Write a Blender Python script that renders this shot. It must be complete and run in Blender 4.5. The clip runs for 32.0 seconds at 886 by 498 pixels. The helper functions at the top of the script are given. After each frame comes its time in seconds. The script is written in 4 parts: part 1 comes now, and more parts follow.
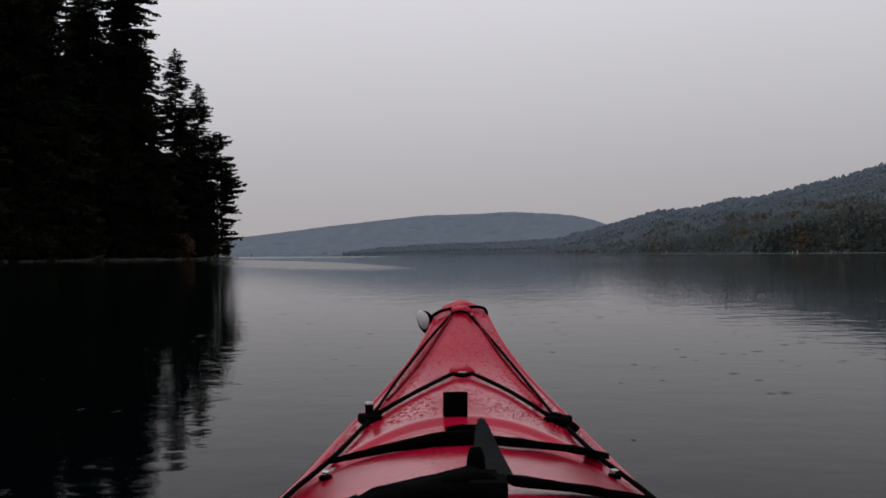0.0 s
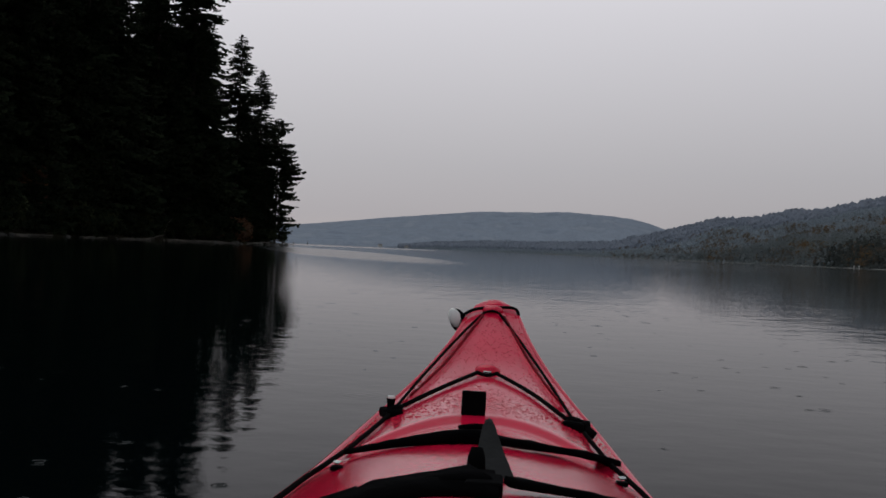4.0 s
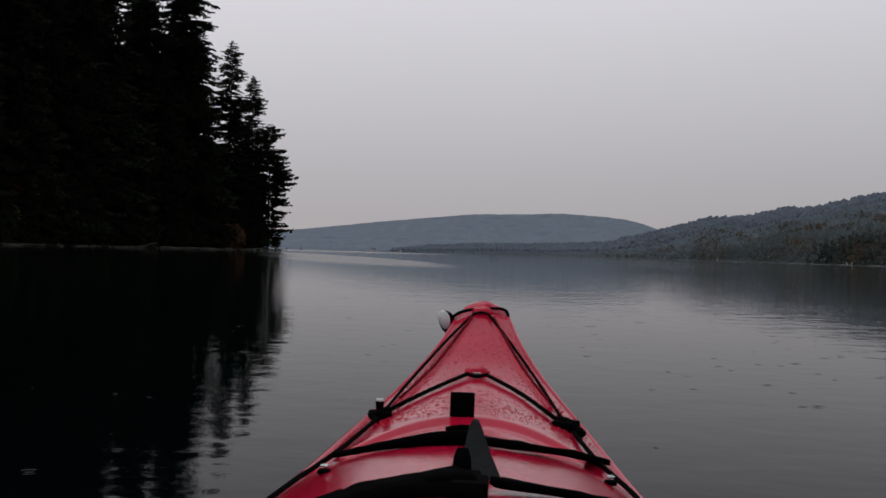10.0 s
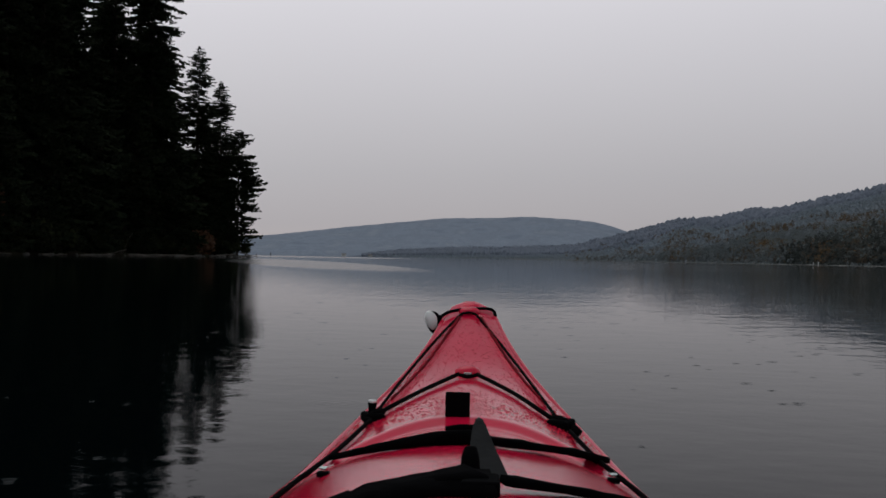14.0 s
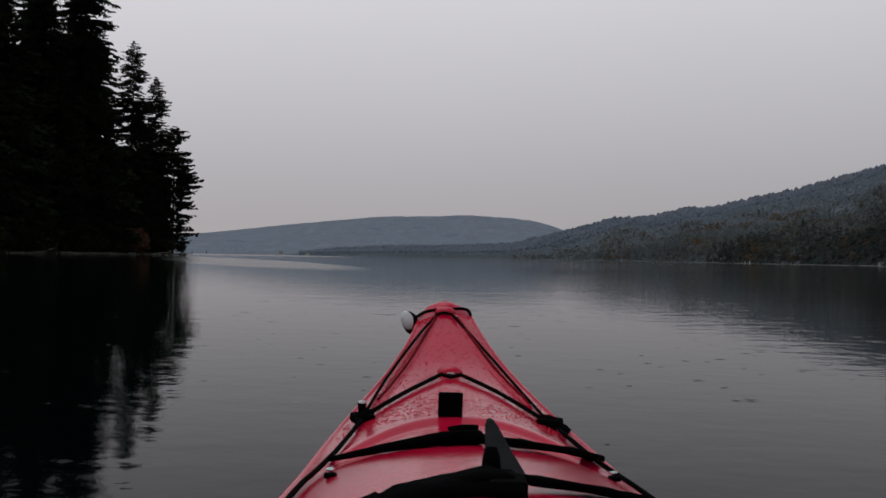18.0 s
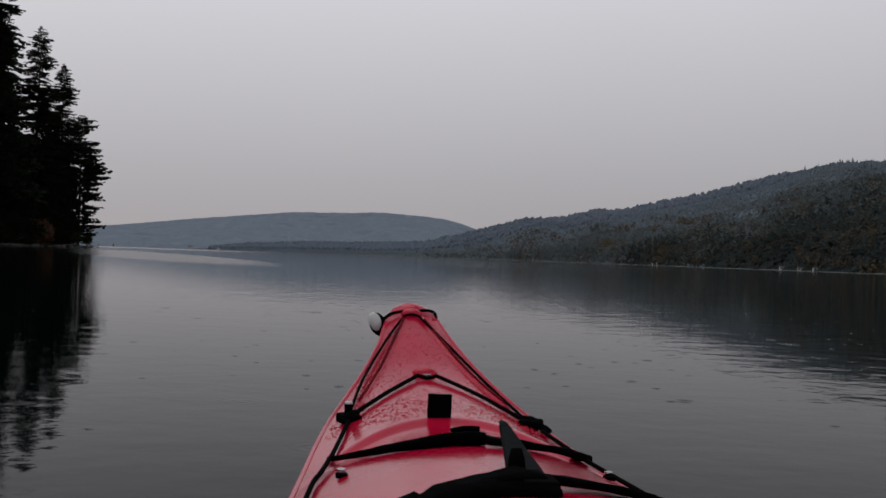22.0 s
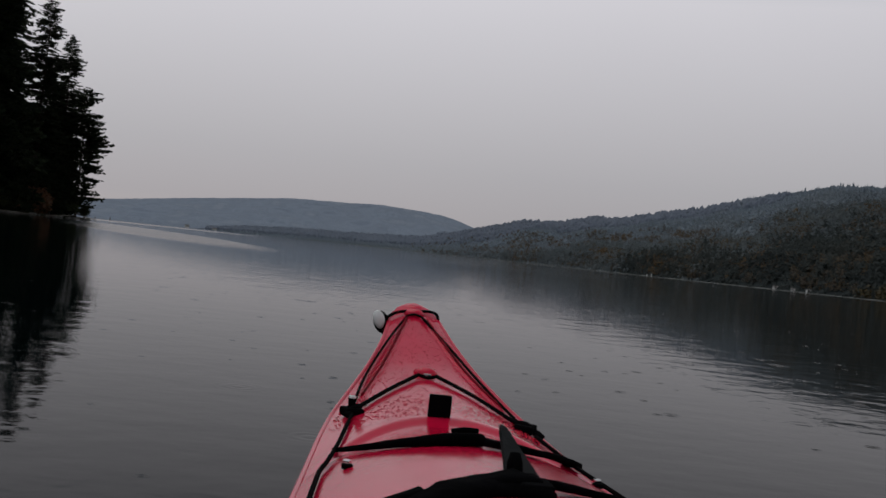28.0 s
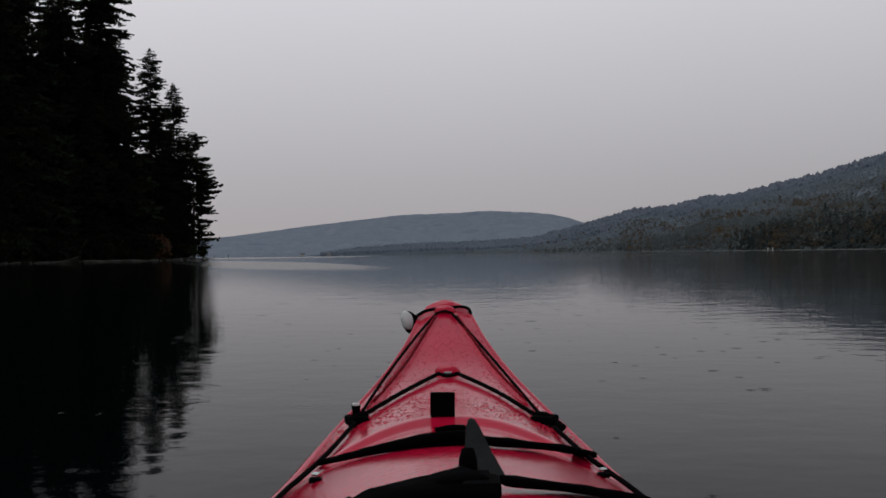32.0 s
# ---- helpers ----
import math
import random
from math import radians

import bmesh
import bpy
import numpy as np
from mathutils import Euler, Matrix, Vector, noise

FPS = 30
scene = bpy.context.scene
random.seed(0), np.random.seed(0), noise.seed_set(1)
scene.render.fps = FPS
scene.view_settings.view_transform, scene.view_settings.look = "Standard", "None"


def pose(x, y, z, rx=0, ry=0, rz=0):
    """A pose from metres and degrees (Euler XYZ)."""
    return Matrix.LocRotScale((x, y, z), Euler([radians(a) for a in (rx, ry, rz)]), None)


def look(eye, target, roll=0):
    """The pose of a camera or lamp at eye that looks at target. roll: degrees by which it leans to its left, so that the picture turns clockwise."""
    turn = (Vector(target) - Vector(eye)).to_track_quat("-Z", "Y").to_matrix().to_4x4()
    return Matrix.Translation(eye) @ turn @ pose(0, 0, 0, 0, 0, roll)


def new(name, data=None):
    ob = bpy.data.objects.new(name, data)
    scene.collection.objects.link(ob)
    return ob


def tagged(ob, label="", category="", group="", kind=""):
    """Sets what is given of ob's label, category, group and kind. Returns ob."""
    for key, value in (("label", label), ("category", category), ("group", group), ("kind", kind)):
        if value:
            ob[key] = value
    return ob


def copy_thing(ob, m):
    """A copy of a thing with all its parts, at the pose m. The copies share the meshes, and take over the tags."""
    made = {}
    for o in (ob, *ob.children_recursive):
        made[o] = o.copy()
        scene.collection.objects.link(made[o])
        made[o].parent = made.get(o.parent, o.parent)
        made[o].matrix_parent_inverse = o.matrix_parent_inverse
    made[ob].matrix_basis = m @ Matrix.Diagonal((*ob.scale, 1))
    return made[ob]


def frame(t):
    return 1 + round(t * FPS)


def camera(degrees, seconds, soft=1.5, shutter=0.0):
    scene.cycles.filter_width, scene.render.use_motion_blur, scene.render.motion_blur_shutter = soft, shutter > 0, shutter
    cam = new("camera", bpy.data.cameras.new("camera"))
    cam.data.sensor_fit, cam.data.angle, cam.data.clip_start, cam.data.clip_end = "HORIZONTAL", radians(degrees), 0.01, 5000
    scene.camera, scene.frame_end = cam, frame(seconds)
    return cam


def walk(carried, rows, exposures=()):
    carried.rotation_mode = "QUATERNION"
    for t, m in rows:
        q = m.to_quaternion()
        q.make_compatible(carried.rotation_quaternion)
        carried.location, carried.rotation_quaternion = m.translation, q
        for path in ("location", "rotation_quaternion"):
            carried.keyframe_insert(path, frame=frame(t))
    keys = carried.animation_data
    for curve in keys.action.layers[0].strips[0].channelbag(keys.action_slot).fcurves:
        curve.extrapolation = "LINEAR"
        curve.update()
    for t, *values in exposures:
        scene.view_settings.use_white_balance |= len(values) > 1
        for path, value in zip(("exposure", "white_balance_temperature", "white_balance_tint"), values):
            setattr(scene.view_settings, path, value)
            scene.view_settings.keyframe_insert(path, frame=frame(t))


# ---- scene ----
# ---- camera: t, x, y, z, tilt, lean, heading (clockwise from north) ----
cam = camera(46, 32.0, soft=1.6)
PATH = [
    (0, 0.036, -0.008, 0.512, 0.33, -0.33, 0.40),
    (0.5, 0.066, -0.010, 0.510, 0.41, 0.93, -0.32),
    (1, 0.105, -0.022, 0.512, 0.51, 0.66, -2.30),
    (1.5, 0.079, -0.015, 0.508, 0.42, 2.80, -2.72),
    (2, 0.060, -0.022, 0.520, 0.14, 1.81, -1.42),
    (2.5, 0.084, -0.031, 0.523, 0.04, 1.12, -1.41),
    (3, 0.102, -0.039, 0.523, 0.07, 2.76, -2.59),
    (3.5, 0.077, -0.029, 0.519, 0.03, 2.58, -2.51),
    (5.5, 0.089, -0.036, 0.522, 0.03, 2.67, -3.06),
    (6, 0.089, -0.031, 0.522, 0.12, 0.90, -2.24),
    (6.5, 0.126, -0.036, 0.519, 0.15, 1.36, -3.04),
    (7, 0.139, -0.051, 0.526, 0.03, 2.60, -4.35),
    (7.5, 0.117, -0.026, 0.512, 0.39, 1.45, -4.05),
    (8, 0.122, -0.037, 0.522, 0.18, -1.23, -3.29),
    (8.5, 0.121, -0.034, 0.520, 0.24, -1.47, -3.05),
    (9, 0.108, -0.031, 0.519, 0.22, 0.37, -2.78),
    (9.5, 0.096, -0.029, 0.519, 0.19, 1.41, -2.50),
    (10, 0.090, -0.026, 0.517, 0.22, 1.70, -2.25),
    (10.5, 0.088, -0.024, 0.515, 0.26, 2.13, -2.25),
    (11, 0.083, -0.015, 0.512, 0.42, 0.75, -1.82),
    (11.5, 0.104, -0.018, 0.512, 0.47, -3.74, -1.75),
    (12, 0.085, -0.016, 0.513, 0.40, 0.10, -1.75),
    (12.5, 0.079, -0.014, 0.512, 0.36, 0.06, -1.45),
    (13, 0.077, -0.011, 0.511, 0.41, -0.92, -1.17),
    (13.5, 0.068, -0.009, 0.509, 0.44, -0.10, -0.96),
    (14, 0.055, -0.006, 0.507, 0.49, 1.07, -0.63),
    (14.5, 0.045, -0.007, 0.510, 0.38, 1.14, -0.23),
    (16.5, 0.012, -0.006, 0.508, 0.46, 0.39, 1.30),
    (17, -0.001, -0.008, 0.509, 0.44, 0.90, 1.73),
    (17.5, -0.014, -0.010, 0.509, 0.46, 1.17, 2.20),
    (18, -0.028, -0.015, 0.510, 0.46, 1.11, 2.77),
    (18.5, -0.039, -0.014, 0.509, 0.50, 0.71, 3.31),
    (19, -0.054, -0.020, 0.512, 0.45, 1.22, 3.82),
    (19.5, -0.071, -0.025, 0.513, 0.45, 1.84, 4.41),
    (20, -0.089, -0.031, 0.514, 0.43, 2.16, 5.02),
    (20.5, -0.106, -0.036, 0.515, 0.44, 2.27, 5.70),
    (21, -0.121, -0.038, 0.515, 0.46, 2.23, 6.28),
    (21.5, -0.137, -0.042, 0.517, 0.47, 2.26, 6.92),
    (22, -0.153, -0.046, 0.518, 0.47, 2.10, 7.56),
    (22.5, -0.169, -0.050, 0.518, 0.49, 2.11, 8.15),
    (23, -0.186, -0.059, 0.521, 0.47, 2.12, 8.74),
    (23.5, -0.202, -0.062, 0.522, 0.48, 1.97, 9.37),
    (24, -0.225, -0.078, 0.526, 0.50, 2.34, 9.95),
    (24.5, -0.251, -0.097, 0.529, 0.47, 2.85, 10.57),
    (26.5, -0.423, -0.270, 0.578, -0.02, 7.14, 13.32),
    (27, -0.331, -0.139, 0.547, 0.08, 2.11, 13.58),
    (27.5, -0.199, -0.051, 0.522, 0.30, -0.72, 11.13),
    (28, -0.188, -0.120, 0.534, 0.29, 6.01, 7.79),
    (28.5, -0.165, -0.109, 0.531, 0.21, 6.09, 6.10),
    (29, -0.185, -0.120, 0.535, 0.16, 5.41, 6.56),
    (29.5, -0.160, -0.082, 0.530, 0.21, 3.39, 7.07),
    (30, -0.063, -0.021, 0.514, 0.36, -0.75, 5.39),
    (30.5, -0.050, -0.030, 0.517, 0.28, 4.17, 3.17),
    (31, -0.045, -0.029, 0.519, 0.21, 0.78, 2.81),
    (31.5, -0.041, -0.027, 0.519, 0.25, 1.47, 3.04),
    (32, 0.023, -0.009, 0.514, 0.28, -0.72, 1.63),
]
walk(cam, [(t, pose(x, y, z, 90 + tilt, 0, -head) @ pose(0, 0, 0, 0, 0, lean)) for t, x, y, z, tilt, lean, head in PATH],
     exposures=[(0, 0.09), (13, 0.08), (17, 0.05), (19, 0.0), (32, 0.0)])

# ---- light: a grey, rainy sky ----
sky_world = bpy.data.worlds.new("overcast_sky")
scene.world = sky_world
sky_world.use_nodes = True
wn, wl = sky_world.node_tree.nodes, sky_world.node_tree.links
wn.clear()
w_out, w_bg = wn.new("ShaderNodeOutputWorld"), wn.new("ShaderNodeBackground")
w_sky = wn.new("ShaderNodeTexSky")
w_sky.sky_type, w_sky.sun_disc = "NISHITA", False
w_sky.sun_elevation, w_sky.sun_rotation = radians(70), radians(-34)
w_sky.dust_density, w_sky.air_density = 6.0, 1.5
w_co, w_sep, w_ramp = wn.new("ShaderNodeTexCoord"), wn.new("ShaderNodeSeparateXYZ"), wn.new("ShaderNodeValToRGB")
w_noise, w_mul, w_mix = wn.new("ShaderNodeTexNoise"), wn.new("ShaderNodeMix"), wn.new("ShaderNodeMix")
w_noise.inputs["Scale"].default_value, w_noise.inputs["Detail"].default_value = 1.6, 4.0
w_cr = wn.new("ShaderNodeValToRGB")
w_cr.color_ramp.elements[0].color, w_cr.color_ramp.elements[1].color = (0.93, 0.93, 0.935, 1), (1.05, 1.05, 1.045, 1)
r = w_ramp.color_ramp
r.elements[0].position, r.elements[0].color = 0.0, (0.425, 0.385, 0.385, 1)
r.elements[1].position, r.elements[1].color = 1.0, (0.222, 0.232, 0.250, 1)
for at, col in ((0.03, (0.395, 0.375, 0.392, 1)), (0.08, (0.43, 0.42, 0.445, 1)), (0.25, (0.645, 0.63, 0.67, 1)), (0.33, (0.470, 0.515, 0.548, 1)), (0.50, (0.272, 0.320, 0.340, 1))):
    r.elements.new(at).color = col
w_sky_gain = wn.new("ShaderNodeMix")
for m, kind in ((w_mul, "MULTIPLY"), (w_mix, "MIX"), (w_sky_gain, "MULTIPLY")):
    m.data_type, m.blend_type = "RGBA", kind
w_sky_gain.inputs[0].default_value, w_mul.inputs[0].default_value, w_mix.inputs[0].default_value = 1.0, 1.0, 0.06
w_sky_gain.inputs[7].default_value = (0.1, 0.1, 0.1, 1)
wl.new(w_co.outputs["Generated"], w_sep.inputs[0])
wl.new(w_sep.outputs["Z"], w_ramp.inputs[0])
wl.new(w_co.outputs["Generated"], w_noise.inputs["Vector"])
wl.new(w_noise.outputs["Fac"], w_cr.inputs[0])
wl.new(w_ramp.outputs[0], w_mul.inputs[6])
wl.new(w_cr.outputs[0], w_mul.inputs[7])
wl.new(w_sky.outputs[0], w_sky_gain.inputs[6])
# the cloud is a little brighter over one end of the lake
w_side, w_tilt = wn.new("ShaderNodeMath"), wn.new("ShaderNodeMix")
w_side.operation, w_side.inputs[1].default_value, w_side.inputs[2].default_value = "MULTIPLY_ADD", -0.15, 1.0
w_tilt.data_type, w_tilt.blend_type, w_tilt.inputs[0].default_value = "RGBA", "MULTIPLY", 1.0
wl.new(w_sep.outputs["X"], w_side.inputs[0])
wl.new(w_mul.outputs[2], w_tilt.inputs[6])
wl.new(w_side.outputs[0], w_tilt.inputs[7])
wl.new(w_tilt.outputs[2], w_mix.inputs[6])
wl.new(w_sky_gain.outputs[2], w_mix.inputs[7])
wl.new(w_mix.outputs[2], w_bg.inputs[0])
w_bg.inputs[1].default_value = 1.03
wl.new(w_bg.outputs[0], w_out.inputs[0])
sun = new("sun", bpy.data.lights.new("sun", "SUN"))
sun.data.energy, sun.data.angle, sun.data.color = 0.5, radians(50), (1.0, 0.97, 0.93)
sun.matrix_world = look((0, 0, 300), (60, -90, 0))


# ---- materials ----
def mat(name, colours, rough=0.7, scale=1.0, bump=0.0, bump_scale=20.0, metal=0.0, island=False, detail=6.0, spec=0.5,
        stretch=(1, 1, 1), coat=0.0, rough_var=0.0, each=False, single=0.7, leafy=0.0):
    """A procedural surface: colours spread by noise (and by island or object), roughness with variation, and relief."""
    m = bpy.data.materials.new(name)
    m.use_nodes = True
    n, l = m.node_tree.nodes, m.node_tree.links
    b = n["Principled BSDF"]
    co, mp, tex, ramp = n.new("ShaderNodeTexCoord"), n.new("ShaderNodeMapping"), n.new("ShaderNodeTexNoise"), n.new("ShaderNodeValToRGB")
    mp.inputs["Scale"].default_value = stretch
    tex.inputs["Scale"].default_value, tex.inputs["Detail"].default_value = scale, detail
    l.new(co.outputs["Object"], mp.inputs[0])
    l.new(mp.outputs[0], tex.inputs["Vector"])
    e = ramp.color_ramp.elements
    k = len(colours)
    lo, hi = (0.0, 1.0) if island or each else (0.32, 0.68)
    e[0].position, e[0].color = lo, (*colours[0], 1)
    e[1].position, e[1].color = hi, (*colours[-1], 1)
    for i in range(1, k - 1):
        e.new(lo + (hi - lo) * i / (k - 1)).color = (*colours[i], 1)
    if island or each:
        if island:
            geo = n.new("ShaderNodeNewGeometry")
            src = geo.outputs["Random Per Island"]
        else:
            geo = n.new("ShaderNodeObjectInfo")
            src = geo.outputs["Random"]
        mixer = n.new("ShaderNodeMath")
        mixer.operation = "MULTIPLY_ADD"
        mixer.inputs[1].default_value = single
        half = n.new("ShaderNodeMath")
        half.operation = "MULTIPLY_ADD"
        half.inputs[1].default_value, half.inputs[2].default_value = 2.0 - 2.0 * single, 0.5 - 0.5 * single - (1.0 - single)
        l.new(tex.outputs["Fac"], half.inputs[0])
        l.new(src, mixer.inputs[0])
        l.new(half.outputs[0], mixer.inputs[2])
        l.new(mixer.outputs[0], ramp.inputs[0])
    else:
        l.new(tex.outputs["Fac"], ramp.inputs[0])
    l.new(ramp.outputs[0], b.inputs["Base Color"])
    b.inputs["Roughness"].default_value, b.inputs["Metallic"].default_value = rough, metal
    if leafy:
        tr, mx = n.new("ShaderNodeBsdfTranslucent"), n.new("ShaderNodeMixShader")
        mx.inputs[0].default_value = leafy
        l.new(ramp.outputs[0], tr.inputs[0])
        l.new(b.outputs[0], mx.inputs[1])
        l.new(tr.outputs[0], mx.inputs[2])
        l.new(mx.outputs[0], n["Material Output"].inputs[0])
    b.inputs["Specular IOR Level"].default_value, b.inputs["Coat Weight"].default_value = spec, coat
    b.inputs["Coat Roughness"].default_value = 0.08
    if rough_var:
        mr = n.new("ShaderNodeMapRange")
        mr.inputs["To Min"].default_value, mr.inputs["To Max"].default_value = max(rough - rough_var, 0.02), rough + rough_var
        t2 = n.new("ShaderNodeTexNoise")
        t2.inputs["Scale"].default_value = bump_scale * 0.4
        l.new(mp.outputs[0], t2.inputs["Vector"])
        l.new(t2.outputs["Fac"], mr.inputs["Value"])
        l.new(mr.outputs[0], b.inputs["Roughness"])
    if bump:
        bt, bn = n.new("ShaderNodeTexNoise"), n.new("ShaderNodeBump")
        bt.inputs["Scale"].default_value, bt.inputs["Detail"].default_value = bump_scale, 4.0
        bn.inputs["Strength"].default_value, bn.inputs["Distance"].default_value = bump, 0.5 / bump_scale
        l.new(mp.outputs[0], bt.inputs["Vector"])
        l.new(bt.outputs["Fac"], bn.inputs["Height"])
        l.new(bn.outputs[0], b.inputs["Normal"])
    return m


def water_material():
    """Lake water: dark and clear, with long low ripples, wind-ruffled and calm patches and rings of rain drops."""
    m = bpy.data.materials.new("lake_water")
    m.use_nodes = True
    n, l = m.node_tree.nodes, m.node_tree.links
    b = n["Principled BSDF"]
    b.inputs["Base Color"].default_value = (0.0008, 0.0020, 0.0024, 1)
    b.inputs["Specular Tint"].default_value = (0.90, 1.0, 1.01, 1)
    b.inputs["IOR"].default_value, b.inputs["Roughness"].default_value = 1.09, 0.05
    co = n.new("ShaderNodeTexCoord")

    def noise_tex(scale, stretch=(1, 1, 1), detail=2.0, turn=0.0):
        mp, t = n.new("ShaderNodeMapping"), n.new("ShaderNodeTexNoise")
        mp.inputs["Scale"].default_value, mp.inputs["Rotation"].default_value = stretch, (0, 0, turn)
        t.inputs["Scale"].default_value, t.inputs["Detail"].default_value = scale, detail
        l.new(co.outputs["Object"], mp.inputs[0])
        l.new(mp.outputs[0], t.inputs["Vector"])
        return t.outputs["Fac"]

    def math_node(op, *vals):
        k = n.new("ShaderNodeMath")
        k.operation = op
        for i, v in enumerate(vals):
            if isinstance(v, (int, float)):
                k.inputs[i].default_value = v
            else:
                l.new(v, k.inputs[i])
        return k.outputs[0]

    swell = noise_tex(0.5, (0.5, 1.0, 1), 2.0, 0.25)
    ripple = noise_tex(3.2, (0.8, 1.0, 1), 3.0, 0.15)
    chop = noise_tex(6.5, (0.9, 1.0, 1), 3.0, 0.7)
    fine = noise_tex(19.0, (0.8, 1.0, 1), 2.0, 0.4)
    patch = n.new("ShaderNodeMapRange")
    patch.inputs["From Min"].default_value, patch.inputs["From Max"].default_value = 0.44, 0.60
    patch.inputs["To Min"].default_value, patch.inputs["To Max"].default_value = 0.45, 1.5
    l.new(noise_tex(0.011, (0.30, 1.0, 1), 3.0, 0.1), patch.inputs["Value"])
    # tongues of wind-ruffled water off the point
    breeze = 0.0
    for where, turn, size, edge in (((-13, 80, 0), 14, (5.2, 48, 10), 0.25), ((-62, 420, 0), 8, (48, 190, 10), 0.3)):
        mp, gr, tongue = n.new("ShaderNodeMapping"), n.new("ShaderNodeTexGradient"), n.new("ShaderNodeMapRange")
        mp.vector_type, gr.gradient_type = "TEXTURE", "SPHERICAL"
        mp.inputs["Location"].default_value, mp.inputs["Rotation"].default_value, mp.inputs["Scale"].default_value = where, (0, 0, radians(turn)), size
        l.new(co.outputs["Object"], mp.inputs[0])
        l.new(mp.outputs[0], gr.inputs[0])
        tongue.inputs["From Min"].default_value, tongue.inputs["From Max"].default_value = 0.0, edge
        l.new(gr.outputs["Fac"], tongue.inputs["Value"])
        breeze = math_node("ADD", breeze, tongue.outputs[0])
    # livelier ripples, placed to break up the hill's reflection in the camera's view
    mp, gr = n.new("ShaderNodeMapping"), n.new("ShaderNodeTexGradient")
    mp.vector_type, gr.gradient_type = "TEXTURE", "SPHERICAL"
    mp.inputs["Location"].default_value, mp.inputs["Rotation"].default_value, mp.inputs["Scale"].default_value = (15, 32, 0), (0, 0, radians(-24)), (13, 30, 10)
    l.new(co.outputs["Object"], mp.inputs[0])
    l.new(mp.outputs[0], gr.inputs[0])
    ruffle = math_node("MULTIPLY", gr.outputs["Fac"], 1.3)
    # rain: each cell holds one small set of rings
    rings = 0.0
    for scale, seed in ((0.9, 0.0), (1.7, 7.3), (2.9, 3.1)):
        mv, vo = n.new("ShaderNodeMapping"), n.new("ShaderNodeTexVoronoi")
        mv.inputs["Location"].default_value = (seed, seed * 0.7, 0)
        vo.voronoi_dimensions = "2D"
        vo.inputs["Scale"].default_value = scale
        l.new(co.outputs["Object"], mv.inputs[0])
        l.new(mv.outputs[0], vo.inputs["Vector"])
        sep = n.new("ShaderNodeSeparateColor")
        l.new(vo.outputs["Color"], sep.inputs[0])
        fall = math_node("MAXIMUM", math_node("SUBTRACT", 1.0, math_node("MULTIPLY", vo.outputs["Distance"], math_node("ADD", 7.0, math_node("MULTIPLY", sep.outputs[1], 9.0)))), 0.0)
        fall = math_node("MULTIPLY", fall, math_node("GREATER_THAN", sep.outputs[0], 0.62))
        wave = math_node("MULTIPLY", math_node("SINE", math_node("MULTIPLY", vo.outputs["Distance"], 170.0)), fall)
        rings = math_node("ADD", rings, wave)
    height = math_node("ADD", math_node("ADD", math_node("MULTIPLY", swell, 0.013), math_node("ADD", math_node("MULTIPLY", fine, 0.0010), math_node("MULTIPLY", chop, 0.0034))),
                       math_node("ADD", math_node("MULTIPLY", ripple, math_node("ADD", 0.0105, math_node("MULTIPLY", ruffle, 0.011))), math_node("MULTIPLY", rings, 0.0013)))
    bn = n.new("ShaderNodeBump")
    bn.inputs["Distance"].default_value = 1.0
    l.new(math_node("ADD", math_node("MULTIPLY", patch.outputs[0], 0.55), math_node("MULTIPLY", breeze, 0.7)), bn.inputs["Strength"])
    l.new(height, bn.inputs["Height"])
    l.new(math_node("ADD", 0.042, math_node("MULTIPLY", breeze, 0.12)), b.inputs["Roughness"])
    l.new(bn.outputs[0], b.inputs["Normal"])
    return m


M_WATER = water_material()
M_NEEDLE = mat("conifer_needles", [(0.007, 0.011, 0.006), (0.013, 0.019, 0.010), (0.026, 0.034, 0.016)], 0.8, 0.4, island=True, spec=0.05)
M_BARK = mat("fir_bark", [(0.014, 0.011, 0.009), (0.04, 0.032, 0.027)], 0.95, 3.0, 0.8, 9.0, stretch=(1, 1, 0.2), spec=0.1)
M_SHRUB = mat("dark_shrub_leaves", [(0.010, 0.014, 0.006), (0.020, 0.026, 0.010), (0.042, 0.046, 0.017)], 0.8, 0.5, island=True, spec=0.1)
M_RUST = mat("autumn_leaves", [(0.035, 0.012, 0.004), (0.065, 0.024, 0.007), (0.090, 0.040, 0.010)], 0.7, 0.6, island=True, spec=0.3)
M_YELLOW = mat("yellowing_leaves", [(0.046, 0.044, 0.024), (0.070, 0.054, 0.023), (0.094, 0.062, 0.022)], 0.7, 0.6, island=True, spec=0.3)
M_DRIFT = mat("weathered_driftwood", [(0.05, 0.043, 0.036), (0.13, 0.113, 0.097)], 0.9, 2.5, 0.6, 14.0, stretch=(1, 0.15, 1))
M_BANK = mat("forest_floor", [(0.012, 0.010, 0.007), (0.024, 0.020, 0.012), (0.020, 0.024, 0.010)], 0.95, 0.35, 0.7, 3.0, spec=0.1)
M_ROCK = mat("shore_stone", [(0.05, 0.048, 0.045), (0.12, 0.115, 0.105)], 0.8, 1.5, 0.6, 6.0, each=True)
# tree colours with haze painted in, paler and bluer from belt to belt
HAZE_BANDS = [((0.056, 0.066, 0.067), (0.074, 0.084, 0.082), (0.098, 0.102, 0.094)),
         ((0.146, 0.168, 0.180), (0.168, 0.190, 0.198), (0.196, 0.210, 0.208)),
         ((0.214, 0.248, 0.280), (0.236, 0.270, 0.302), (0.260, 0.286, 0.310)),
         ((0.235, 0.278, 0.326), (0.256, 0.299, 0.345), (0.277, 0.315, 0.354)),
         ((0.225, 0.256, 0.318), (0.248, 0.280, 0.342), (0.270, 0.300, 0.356))]
